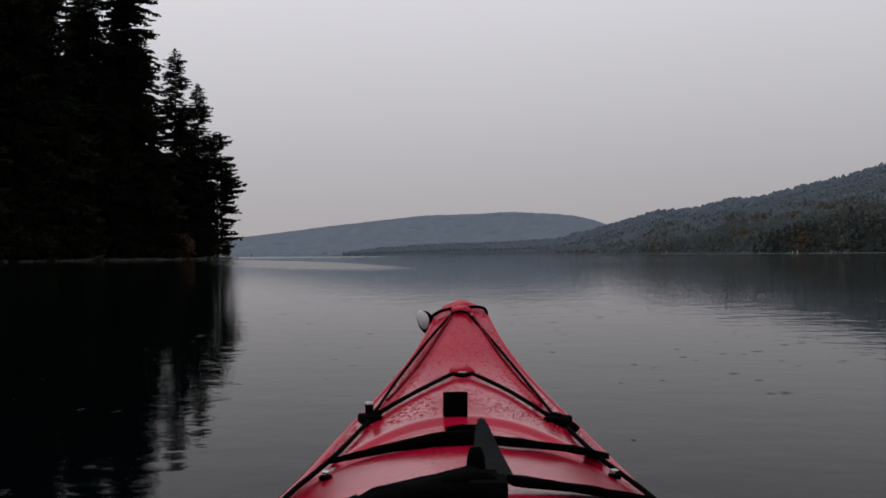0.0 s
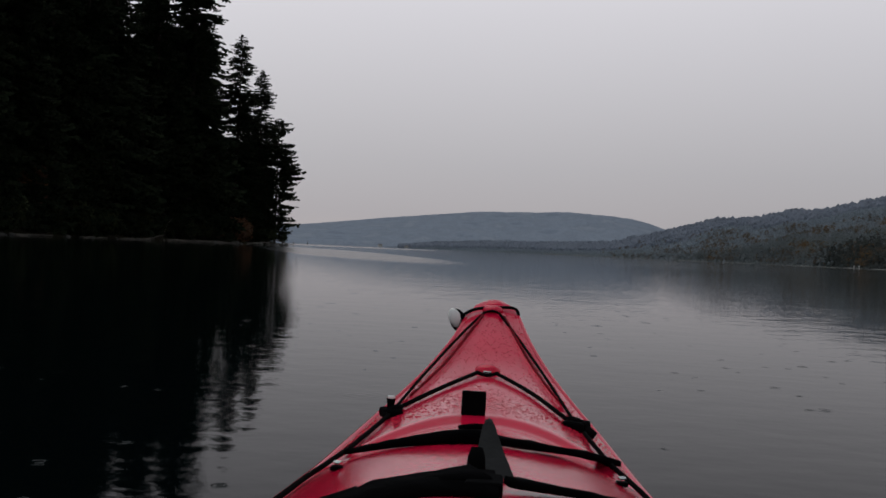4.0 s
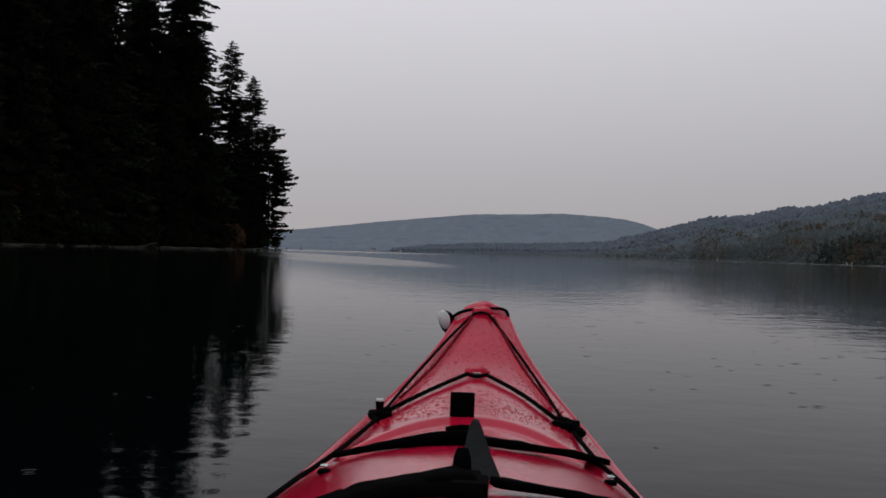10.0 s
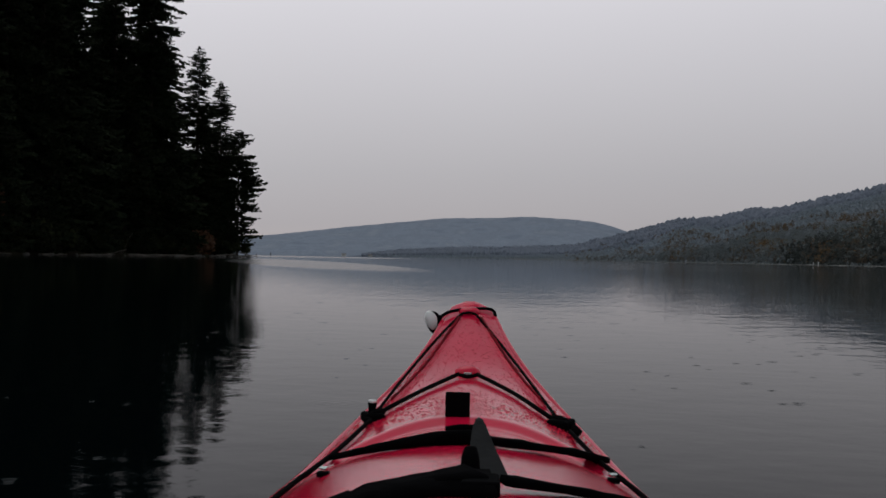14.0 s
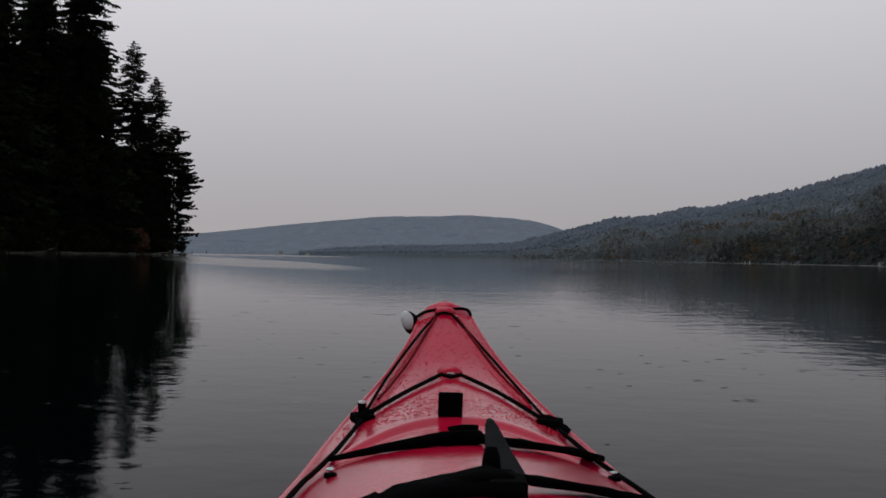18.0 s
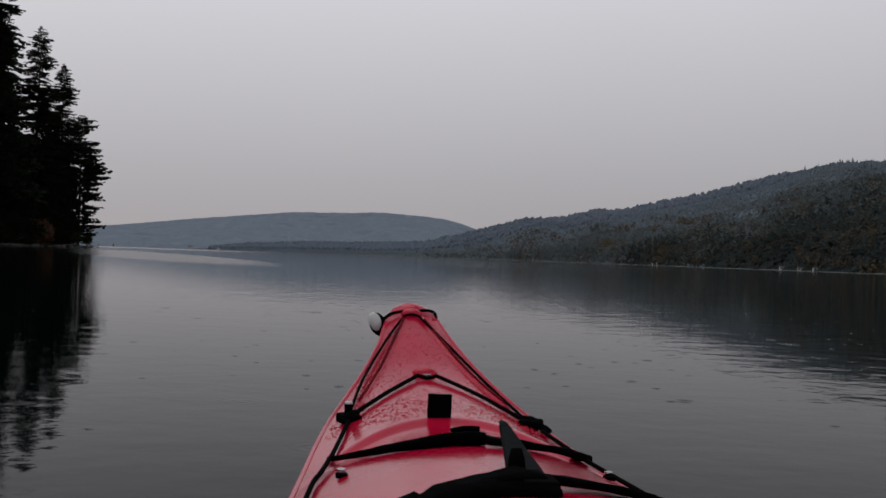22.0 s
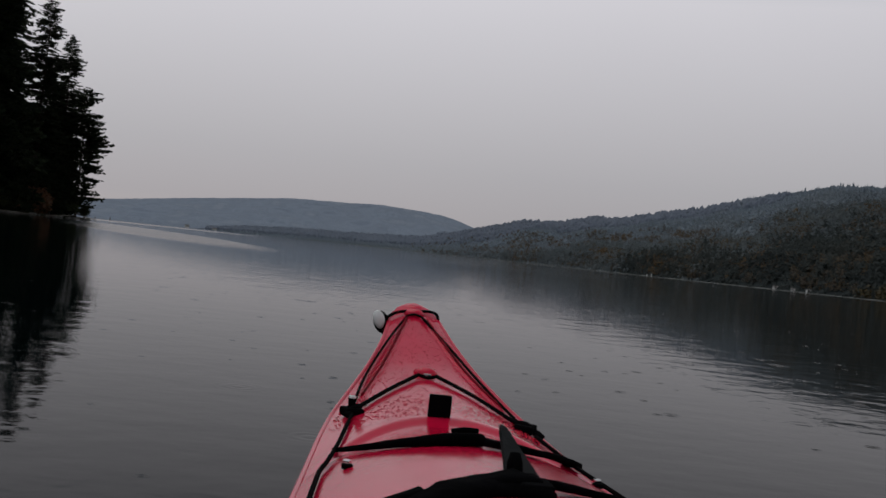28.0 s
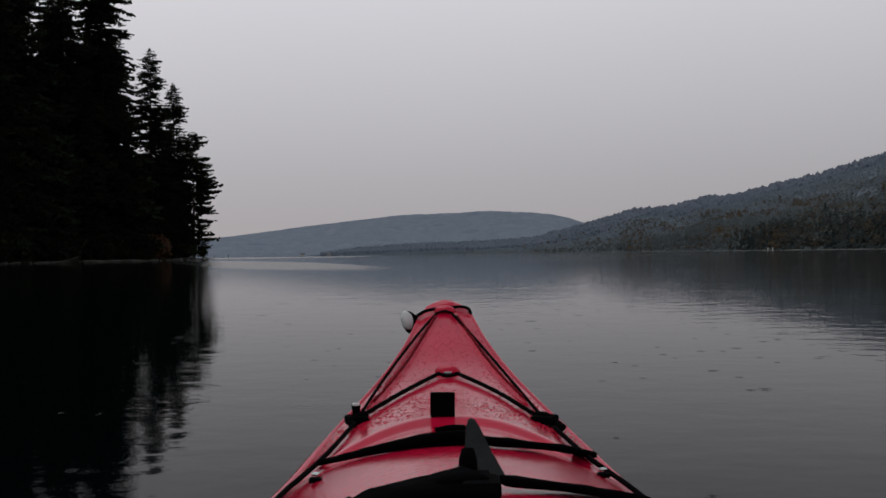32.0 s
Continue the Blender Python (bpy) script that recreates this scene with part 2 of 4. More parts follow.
M_WOODS = [mat("haze_tinted_firs", list(c), 0.95, 0.014, island=True, spec=0.0, single=0.12, leafy=0.4) for c in HAZE_BANDS]
# same haze colours, darkened to stand for shade among the crowns
M_SLOPES = [mat("haze_tinted_slope", [tuple(v * q for v in c[0]) for q in (0.50, 0.62, 0.56, 0.70)], 0.95, 0.02, 0.8, 0.12, spec=0.0, detail=9.0) for c in HAZE_BANDS]
M_AUTUMN = mat("hillside_autumn_trees", [(0.100, 0.100, 0.092), (0.150, 0.114, 0.074), (0.118, 0.104, 0.090), (0.185, 0.122, 0.066), (0.104, 0.104, 0.090)], 0.95, 0.028, island=True, spec=0.0, single=0.15, leafy=0.35)
M_BEACH = mat("pale_shore_gravel", [(0.10, 0.105, 0.108), (0.17, 0.168, 0.16)], 0.9, 0.05, 0.3, 2.0, spec=0.1)
# haze of the distance is painted into these blue-grey base colours
M_FAR = mat("haze_tinted_far_hill", [(0.196, 0.228, 0.286), (0.236, 0.272, 0.332), (0.214, 0.246, 0.302), (0.254, 0.286, 0.340)], 1.0, 0.011, 0.9, 0.045, spec=0.0, detail=9.0)
def wet_deck():
    """Crimson plastic under a film of rain: smooth gloss broken by flat beads and short rivulets."""
    m = mat("wet_red_plastic", [(0.56, 0.005, 0.038), (0.66, 0.009, 0.052)], 0.14, 6.0, spec=0.36)
    n, l = m.node_tree.nodes, m.node_tree.links
    co, mp, t1, t2 = n.new("ShaderNodeTexCoord"), n.new("ShaderNodeMapping"), n.new("ShaderNodeTexNoise"), n.new("ShaderNodeTexNoise")
    mp.inputs["Scale"].default_value = (0.55, 0.8, 1.0)
    l.new(co.outputs["Object"], mp.inputs[0])
    for t, s, d in ((t1, 190.0, 2.0), (t2, 11.0, 2.0)):
        t.inputs["Scale"].default_value, t.inputs["Detail"].default_value = s, d
        l.new(mp.outputs[0], t.inputs["Vector"])
    edge, wet, mul, bn = n.new("ShaderNodeMapRange"), n.new("ShaderNodeMapRange"), n.new("ShaderNodeMath"), n.new("ShaderNodeBump")
    edge.inputs["From Min"].default_value, edge.inputs["From Max"].default_value = 0.44, 0.66
    wet.inputs["From Min"].default_value, wet.inputs["From Max"].default_value = 0.36, 0.56
    wet.inputs["To Min"].default_value = 0.45
    mul.operation = "MULTIPLY"
    l.new(t1.outputs["Fac"], edge.inputs["Value"])
    l.new(t2.outputs["Fac"], wet.inputs["Value"])
    l.new(edge.outputs[0], mul.inputs[0])
    l.new(wet.outputs[0], mul.inputs[1])
    # the water has run together and lies smooth on the flatter deck behind the moulded rib
    sep, aft = n.new("ShaderNodeSeparateXYZ"), n.new("ShaderNodeMapRange")
    aft.inputs["From Min"].default_value, aft.inputs["From Max"].default_value, aft.inputs["To Min"].default_value = -0.88, -0.72, 0.40
    l.new(co.outputs["Object"], sep.inputs[0])
    l.new(sep.outputs[1], aft.inputs["Value"])
    l.new(aft.outputs[0], bn.inputs["Strength"])
    bn.inputs["Distance"].default_value = 0.00017
    l.new(mul.outputs[0], bn.inputs["Height"])
    l.new(bn.outputs[0], n["Principled BSDF"].inputs["Normal"])
    return m


M_RED = wet_deck()
M_HULL = mat("red_hull_plastic", [(0.42, 0.008, 0.018), (0.50, 0.012, 0.024)], 0.22, 4.0, 0.05, 60.0, spec=0.35)
# darker red that paints the shade and dark reflections of the panel edges
M_SEAM = mat("shaded_moulded_edge", [(0.10, 0.006, 0.012), (0.24, 0.006, 0.018)], 0.7, 40.0, 0.3, 300.0, spec=0.03)
M_BEAD = mat("rain_bead", [(0.42, 0.004, 0.020), (0.54, 0.006, 0.030)], 0.05, 30.0, spec=0.3)
M_BLACK = mat("black_plastic", [(0.0015, 0.0015, 0.0018), (0.003, 0.003, 0.0035)], 0.8, 20.0, 0.1, 120.0, spec=0.012)
M_CORD = mat("black_braided_cord", [(0.002, 0.002, 0.0025), (0.006, 0.0055, 0.006)], 0.9, 160.0, 0.4, 420.0, spec=0.015)
M_FABRIC = mat("wet_black_nylon", [(0.0012, 0.0012, 0.0015), (0.003, 0.003, 0.0035)], 0.9, 30.0, 0.3, 150.0, spec=0.01)
M_GREYRUB = mat("dark_grey_rubber", [(0.010, 0.0105, 0.0115), (0.018, 0.0185, 0.020)], 0.7, 25.0, 0.2, 150.0, spec=0.06)
M_WHITE = mat("glossy_white_plastic", [(0.70, 0.70, 0.69), (0.80, 0.80, 0.79)], 0.2, 15.0, coat=0.5)
M_STEEL = mat("stainless_steel", [(0.55, 0.55, 0.56), (0.68, 0.68, 0.68)], 0.25, 60.0, metal=1.0)
M_PALE = mat("pale_painted_boards", [(0.52, 0.51, 0.50), (0.64, 0.63, 0.61)], 0.7, 0.6, 0.2, 3.0)
M_ROOF = mat("dull_shingles", [(0.09, 0.085, 0.085), (0.15, 0.14, 0.135)], 0.85, 0.8, 0.4, 4.0)
M_GLASSY = mat("dark_window_glass", [(0.02, 0.025, 0.03), (0.035, 0.04, 0.045)], 0.08, 0.5)
M_POST = mat("wet_piling_wood", [(0.025, 0.020, 0.017), (0.05, 0.042, 0.035)], 0.8, 2.0, 0.4, 12.0)
M_TUB = mat("black_cockpit_liner", [(0.010, 0.010, 0.011), (0.018, 0.018, 0.019)], 0.6, 12.0, 0.2, 60.0)


# ---- mesh helpers ----
def empty(name, label, category, m=Matrix(), group=""):
    ob = new(name)
    ob.empty_display_size = 0.2
    ob.matrix_world = m
    return tagged(ob, label, category, group)


def link(name, me, material, parent=None, label="", smooth=False):
    me.materials.append(material)
    if smooth:
        me.polygons.foreach_set("use_smooth", [True] * len(me.polygons))
    ob = new(name, me)
    if parent:
        ob.parent = parent
    return tagged(ob, label)


def part(name, bm, material, parent=None, label="", smooth=False):
    me = bpy.data.meshes.new(name)
    bm.to_mesh(me)
    bm.free()
    return link(name, me, material, parent, label, smooth)


def raw(name, verts, faces, material, parent=None, label="", smooth=False):
    me = bpy.data.meshes.new(name)
    me.from_pydata([tuple(v) for v in verts], [], [tuple(int(i) for i in q) for q in faces])
    me.update()
    return link(name, me, material, parent, label, smooth)


def fast_mesh(name, verts, faces, material, parent=None, label="", smooth=False):
    """A mesh from arrays whose faces all have the same number of corners."""
    verts, faces = np.asarray(verts, dtype=np.float32), np.asarray(faces, dtype=np.int32)
    me = bpy.data.meshes.new(name)
    k = faces.shape[1]
    me.vertices.add(len(verts))
    me.vertices.foreach_set("co", verts.ravel())
    me.loops.add(faces.size)
    me.loops.foreach_set("vertex_index", faces.ravel())
    me.polygons.add(len(faces))
    me.polygons.foreach_set("loop_start", np.arange(0, faces.size, k, dtype=np.int32))
    me.update(calc_edges=True)
    return link(name, me, material, parent, label, smooth)


def tube_data(points, radii, sides=8):
    """Vertices and faces of a bent round bar with closed ends."""
    pts = [Vector(p) for p in points]
    if isinstance(radii, (int, float)):
        radii = [radii] * len(pts)
    verts, faces = [], []
    side = None
    for i, p in enumerate(pts):
        d = (pts[min(i + 1, len(pts) - 1)] - pts[max(i - 1, 0)]).normalized()
        if side is None:
            side = d.orthogonal().normalized()
        side = (side - d * side.dot(d)).normalized()
        up = d.cross(side)
        for k in range(sides):
            a = 2 * math.pi * k / sides
            verts.append(p + (side * math.cos(a) + up * math.sin(a)) * radii[i])
    for i in range(len(pts) - 1):
        for k in range(sides):
            a, b2 = i * sides + k, i * sides + (k + 1) % sides
            faces.append((a, b2, b2 + sides, a + sides))
    faces.append(tuple(range(sides))[::-1])
    faces.append(tuple(range((len(pts) - 1) * sides, len(pts) * sides)))
    return verts, faces


def tube(name, points, radii, material, parent=None, label="", sides=8):
    v, q = tube_data(points, radii, sides)
    return raw(name, v, q, material, parent, label, smooth=True)


def smooth_line(points, steps=6):
    """A line that runs softly through the points."""
    p = [Vector(q) for q in points]
    out = []
    for i in range(len(p) - 1):
        a, b, c, d = p[max(i - 1, 0)], p[i], p[i + 1], p[min(i + 2, len(p) - 1)]
        for k in range(steps):
            t = k / steps
            out.append(0.5 * ((2 * b) + (c - a) * t + (2 * a - 5 * b + 4 * c - d) * t * t + (3 * b - a - 3 * c + d) * t ** 3))
    return out + [p[-1]]


def block(size, at=(0, 0, 0), bevel=0.0, segments=2, turn=None):
    """A bevelled box, centred on at."""
    bm = bmesh.new()
    bmesh.ops.create_cube(bm, size=1.0)
    bmesh.ops.scale(bm, vec=size, verts=bm.verts)
    if bevel:
        bmesh.ops.bevel(bm, geom=bm.edges[:], offset=bevel, segments=segments, profile=0.6, affect="EDGES")
    if turn is not None:
        bmesh.ops.transform(bm, matrix=turn, verts=bm.verts)
    bmesh.ops.translate(bm, vec=at, verts=bm.verts)
    return bm


def polar(az, dist, z=0.0):
    a = radians(az)
    return Vector((dist * math.sin(a), dist * math.cos(a), z))


def interp(x, table):
    return float(np.interp(x, [q[0] for q in table], [q[1] for q in table]))


# ---- the lake: one sheet of water to the horizon ----
ring = [(0.0, 0.0, 0.0)]
radii = [3, 12, 50, 200, 800, 2000, 4900]
faces = []
for ri, rad in enumerate(radii):
    ring += [(rad * math.cos(2 * math.pi * k / 64), rad * math.sin(2 * math.pi * k / 64), 0.0) for k in range(64)]
for k in range(64):
    faces.append((0, 1 + k, 1 + (k + 1) % 64))
    for ri in range(len(radii) - 1):
        a, b = 1 + ri * 64 + k, 1 + ri * 64 + (k + 1) % 64
        faces.append((a, a + 64, b + 64, b))
tagged(raw("water", ring, faces, M_WATER), "dark calm lake surface with faint ripples and rain rings", "water", kind="structure")


# ---- wooded point on the near shore ----
# heading, distance of its waterline
SHORE = [(-75, 62), (-60, 66), (-45, 76), (-36, 86), (-30, 97), (-26, 108), (-22, 122), (-18, 140), (-15, 152), (-12.6, 161), (-11.4, 166)]


POINT = Vector((0.1, 7.0, 0.0))


def bank_height(inland):
    return 0.0 + 1.1 * (1 - math.exp(-max(inland, 0) / 2.5)) + 0.16 * max(inland - 2, 0) if inland > 0 else 0.35 * inland


verts, faces = [], []
NU, DEPTH = 130, [-3, -1, 0, 0.6, 1.5, 3, 6, 10, 16, 24, 34, 48, 66, 90, 120]
for i in range(NU):
    az = -75 + (75 - 11.4) * i / (NU - 1)
    d = interp(az, SHORE)
    for inland in DEPTH:
        # inland of the point lies away from the viewer and a little to the left
        p = polar(az, d) + Vector((-0.55, 0.83, 0)) * inland + POINT
        wob = noise.noise(p * 0.35) * 0.5 + noise.noise(p * 0.08) * 1.2
        fade = min(1.0, max(inland, 0) / 8.0)
        near_tip = min(1.0, (NU - 1 - i) / 10.0)
        verts.append((p.x + noise.noise(p * 0.2) * 0.8, p.y + noise.noise(p * 0.21 + Vector((9, 0, 0))) * 0.8,
                      bank_height(inland) * (0.25 + 0.75 * near_tip) + wob * fade * near_tip))
K = len(DEPTH)
for i in range(NU - 1):
    for k in range(K - 1):
        a = i * K + k
        faces.append((a, a + K, a + K + 1, a + 1))
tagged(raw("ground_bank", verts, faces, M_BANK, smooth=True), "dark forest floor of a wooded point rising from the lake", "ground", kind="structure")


def bank_spot(az, inland):
    p = polar(az, interp(az, SHORE)) + Vector((-0.55, 0.83, 0)) * inland + POINT
    return p, bank_height(inland)


def conifer(name, height, radius, start, seed, density=1.0, shape=0.65, droop=0.35, label="", gap=0.46, belly=0.0, tier=0.0, spire=3.4):
    """A tall conifer: tapered trunk, thin boughs, and sprays of needles along the drooping boughs."""
    rnd = random.Random(seed)
    tree = empty(name, label or "tall dark green fir on the wooded shore", "tree", group="shore firs")
    lean = rnd.uniform(-0.012, 0.012)
    pts = [(lean * height * (k / 8) ** 2, 0.02 * math.sin(k * 1.3 + seed), height * k / 8 - (0.6 if k == 0 else 0)) for k in range(9)]
    r0 = 0.012 * height
    tube("trunk", pts, [r0 * (1 - 0.95 * k / 8) + 0.01 for k in range(9)], M_BARK, tree, sides=9)
    lv, lf, cv, cf = [], [], [], []
    z = start * height
    phase = rnd.uniform(0, 9)
    while z < height - 0.12:
        f = (z / height - start) / (1 - start)
        clump = 0.82 + 0.30 * math.sin(z * 1.15 + phase) * math.sin(z * 0.43 + seed)
        reach = radius * min((1 - f) ** shape, spire * (1 - f)) * (1 - belly * (1 - f) ** 3) * clump
        open_top = 1.0 if tier else 1.0 - 0.25 * min(max((f - 0.45) / 0.3, 0), 1)
        count = max(4, int((11 if tier else 6.5) * density * open_top + rnd.random()))
        level = rnd.uniform(0.72, 1.12) if tier else 1.0
        for b in range(count):
            ang = rnd.uniform(0, 2 * math.pi)
            ln = reach * level * rnd.choice((0.5, 0.7, 0.85, 1.0, 1.0, 1.15)) + 0.18
            cx, sy = math.cos(ang), math.sin(ang)
            rise, hang = rnd.uniform(0.0, 0.25) + 0.55 * f * f, droop * rnd.uniform(0.6, 1.4)
            base = lean * height * (z / height) ** 2
            zb = z + (rnd.uniform(-0.22, 0.22) if tier else 0.0)

            def at(t):
                return Vector((base + cx * ln * t, sy * ln * t, zb + ln * (rise * t - (hang + rise * 0.5) * t * t + 0.16 * t ** 5)))
            if ln > 0.9:
                v, q = tube_data([at(0.0), at(0.45), at(0.9)], [0.014 * ln + 0.008, 0.010 * ln, 0.006], 3)
                o = len(lv)
                lv += v
                lf += [tuple(i + o for i in quad) for quad in q]
            sprays = max(6, int(ln * 11.0))
            across = Vector((-sy, cx, 0))
            out = Vector((cx, sy, 0))
            for k in range(sprays):
                t = 0.10 + 0.93 * (k + rnd.random()) / sprays
                p = at(min(t, 1.03))
                side = 1 if k % 2 else -1
                w = (0.20 + 0.115 * ln * (1.15 - abs(t - 0.40))) * rnd.uniform(0.6, 1.4)
                w = min(w, 0.80)
                tip = p + across * side * w * rnd.uniform(0.5, 1.0) + out * w * rnd.uniform(0.2, 0.9) - Vector((0, 0, w * rnd.uniform(0.0, 0.6 if tier else 0.85)))
                mid = (p + tip) * 0.5 + out * w * 0.28 + Vector((0, 0, w * rnd.uniform(-0.25, 0.2)))
                mid2 = (p + tip) * 0.5 - out * w * 0.25 - Vector((0, 0, w * rnd.uniform(0.1, 0.45 if tier else 0.6)))
                o = len(cv)
                cv += [p, mid, tip, mid2]
                cf += [(o, o + 1, o + 2), (o, o + 2, o + 3)]
        z += rnd.uniform(0.75, 1.25) * (tier * (0.55 + 0.45 * (1 - f)) if tier else gap * (0.65 + 0.35 * (1 - f)))
    if lv:
        tagged(raw("branchwork", lv, lf, M_BARK, tree), "bare thin boughs inside the crown", kind="stuff")
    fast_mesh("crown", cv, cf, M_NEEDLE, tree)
    return tree


def place(tree, az, inland, turn=0.0, size=1.0):
    p, z = bank_spot(az, inland)
    tree.matrix_world = Matrix.Translation((p.x, p.y, z)) @ Matrix.Rotation(turn, 4, "Z") @ Matrix.Scale(size, 4)


def place_copy(tree, az, inland, turn, size):
    p, z = bank_spot(az, inland)
    c = copy_thing(tree, Matrix.Translation((p.x, p.y, z)) @ Matrix.Rotation(turn, 4, "Z"))
    c.scale = (size, size, size)
    return c


# the trees that stand out at the end of the point
big = conifer("fir_tree", 47, 6.6, 0.08, 11, 1.15, 0.50, 0.40, "tall broad dark fir towering over the shore", 0.50)
place(big, -17.0, 2.0, 0.3)
slim = conifer("fir_tree", 31.4, 6.0, 0.10, 23, 0.85, 0.56, 0.36, "slim pointed fir with sky showing through", 0.50, 0.30, 0.62, 2.9)
place(slim, -14.15, 4.0, 1.0)
slim2 = conifer("fir_tree", 26.8, 5.8, 0.08, 37, 0.95, 0.60, 0.34, "slim younger fir beside a taller one", 0.44, 0.26, 0.58, 2.7)
place(slim2, -12.9, 3.5, 2.0)
end_tree = conifer("fir_tree", 20.0, 5.7, 0.03, 41, 1.05, 0.40, 0.20, "shaggy blunt-topped conifer at the end of the point", 0.46, 0.62, 0.0, 4.6)
place(end_tree, -12.0, 2.4, 0.5)
mid = conifer("fir_tree", 44, 6.4, 0.08, 53, 1.1, 0.52, 0.40, "dense dark fir in the shore forest", 0.52)
place(mid, -18.7, 5.0, 0.7)
old = conifer("fir_tree", 39, 6.2, 0.06, 67, 1.15, 0.5, 0.45, "dense dark fir in the shore forest", 0.50)
place(old, -21.2, 3.0, 0.2)
young = conifer("fir_tree", 12, 3.0, 0.02, 71, 1.2, 0.7, 0.28, "young dark fir at the forest edge", 0.34)
place(young, -17.6, 1.6, 0.2)
rnd = random.Random(5)
for az, inland, size in ((-13.5, 6.5, 1.2), (-12.5, 5.5, 1.0), (-15.3, 2.2, 1.3), (-14.9, 3.0, 0.95), (-13.3, 2.0, 0.75), (-12.6, 1.6, 0.6),
                         (-16.0, 1.8, 1.0), (-19.5, 1.8, 1.1), (-20.4, 1.6, 0.8), (-21.8, 1.6, 0.9), (-22.9, 1.6, 1.1), (-23.6, 1.8, 1.05), (-24.8, 1.6, 1.2), (-26.0, 1.7, 0.9), (-27.3, 1.6, 1.1),
                         (-28.4, 1.6, 1.0), (-31, 1.8, 1.0), (-35, 1.8, 1.1)):
    place_copy(young, az, inland, rnd.uniform(0, 6.28), size)
for tree, az, inland, size in ((slim, -15.4, 9, 1.02), (slim2, -12.5, 9, 0.72), (slim2, -13.35, 8, 0.80), (young, -12.9, 7, 1.35), (end_tree, -15.9, 3, 1.05), (end_tree, -18.2, 2.4, 1.1),
                               (mid, -16.0, 12, 0.98), (old, -18.0, 15, 1.02), (mid, -22.7, 4, 0.93), (old, -24.4, 6, 0.92), (big, -26.6, 5, 0.84), (mid, -28.8, 6, 0.9), (old, -31.5, 5, 0.95), (mid, -35, 6, 0.85),
                               (old, -39, 6, 0.9), (big, -46, 7, 0.85), (old, -20.2, 18, 1.0), (big, -21.9, 15, 0.92), (old, -23.4, 14, 1.02), (mid, -25.4, 16, 0.92), (old, -27.6, 15, 0.98), (big, -30.2, 15, 0.85),
                               (mid, -33.4, 15, 0.85), (old, -42, 14, 0.9), (old, -17.2, 27, 0.98), (old, -15.6, 24, 0.72), (old, -19.4, 32, 1.08), (mid, -21.2, 29, 1.02), (old, -23.0, 27, 1.08),
                               (old, -24.8, 31, 1.12), (big, -26.9, 28, 0.86), (old, -29.6, 27, 1.0), (mid, -36.5, 26, 0.9), (end_tree, -19.6, 2.6, 1.0), (end_tree, -23.2, 2.6, 1.1), (end_tree, -25.6, 2.6, 0.95), (end_tree, -29.5, 2.6, 1.1)):
    place_copy(tree, az, inland, rnd.uniform(0, 6.28), size)


def shrub(name, height, width, leaves, material, seed, label, leaf=0.28):
    """A leafy bush: forked stems and loose clumps of small leaves."""
    rnd = random.Random(seed)
    bush = empty(name, label, "bush")
    sv, sf, v, q = [], [], [], []
    lobes = []
    for k in range(9):
        a, rr = rnd.uniform(0, 6.28), width * 0.5 * math.sqrt(rnd.random()) * 0.8
        top = Vector((rr * math.cos(a), rr * math.sin(a), height * rnd.uniform(0.45, 0.92)))
        a1, b1 = tube_data([Vector((0.1 * math.cos(a), 0.1 * math.sin(a), -0.3)), top * 0.5 + Vector((0, 0, 0.1)), top], [0.05, 0.035, 0.012], 5)
        o = len(sv)
        sv += a1
        sf += [tuple(i + o for i in c) for c in b1]
        lobes.append((top, rnd.uniform(0.22, 0.42) * width))
    for k in range(leaves):
        c, s = rnd.choice(lobes)
        d = Vector((rnd.gauss(0, 1), rnd.gauss(0, 1), rnd.gauss(0, 0.8))).normalized() * s * rnd.random() ** 0.45
        p = c + d
        p.z = max(p.z, 0.05)
        u = Vector((rnd.gauss(0, 1), rnd.gauss(0, 1), rnd.gauss(0, 1))).normalized()
        w = u.orthogonal().normalized() * leaf * rnd.uniform(0.3, 0.6)
        u = u * leaf * rnd.uniform(0.6, 1.2)
        o = len(v)
        v += [p - u, p + w, p + u, p - w]
        q.append((o, o + 1, o + 2, o + 3))
    raw("stems", sv, sf, M_BARK, bush)
    fast_mesh("foliage", v, q, material, bush)
    return bush


rust = shrub("shrub", 2.5, 5.0, 1900, M_RUST, 3, "rust-orange autumn bush at the water's edge")
place(rust, -14.05, 1.2)
dark = shrub("shrub", 3.0, 4.6, 1700, M_SHRUB, 7, "dark green leafy shrub along the bank")
place(dark, -21.9, 1.2)
maple = shrub("vine_maple", 7.0, 3.4, 800, M_RUST, 9, "sparse orange maple among dark firs", 0.32)
place(maple, -25.7, 1.5)
for az, inland, size in ((-12.6, 1.4, 0.7), (-13.2, 1.9, 0.6), (-15.0, 1.8, 0.8), (-16.2, 1.3, 0.7), (-17.3, 1.3, 0.9), (-18.9, 1.2, 0.8), (-20.2, 1.3, 1.0), (-23.4, 1.2, 1.1),
                         (-24.9, 1.3, 0.9), (-27.2, 1.2, 1.0), (-29.4, 1.3, 1.1), (-33, 1.4, 1.2), (-38, 1.4, 1.2), (-11.7, 0.9, 0.5)):
    place_copy(dark, az, inland, rnd.uniform(0, 6.28), size)
place_copy(rust, -15.6, 1.5, 2.0, 0.45)

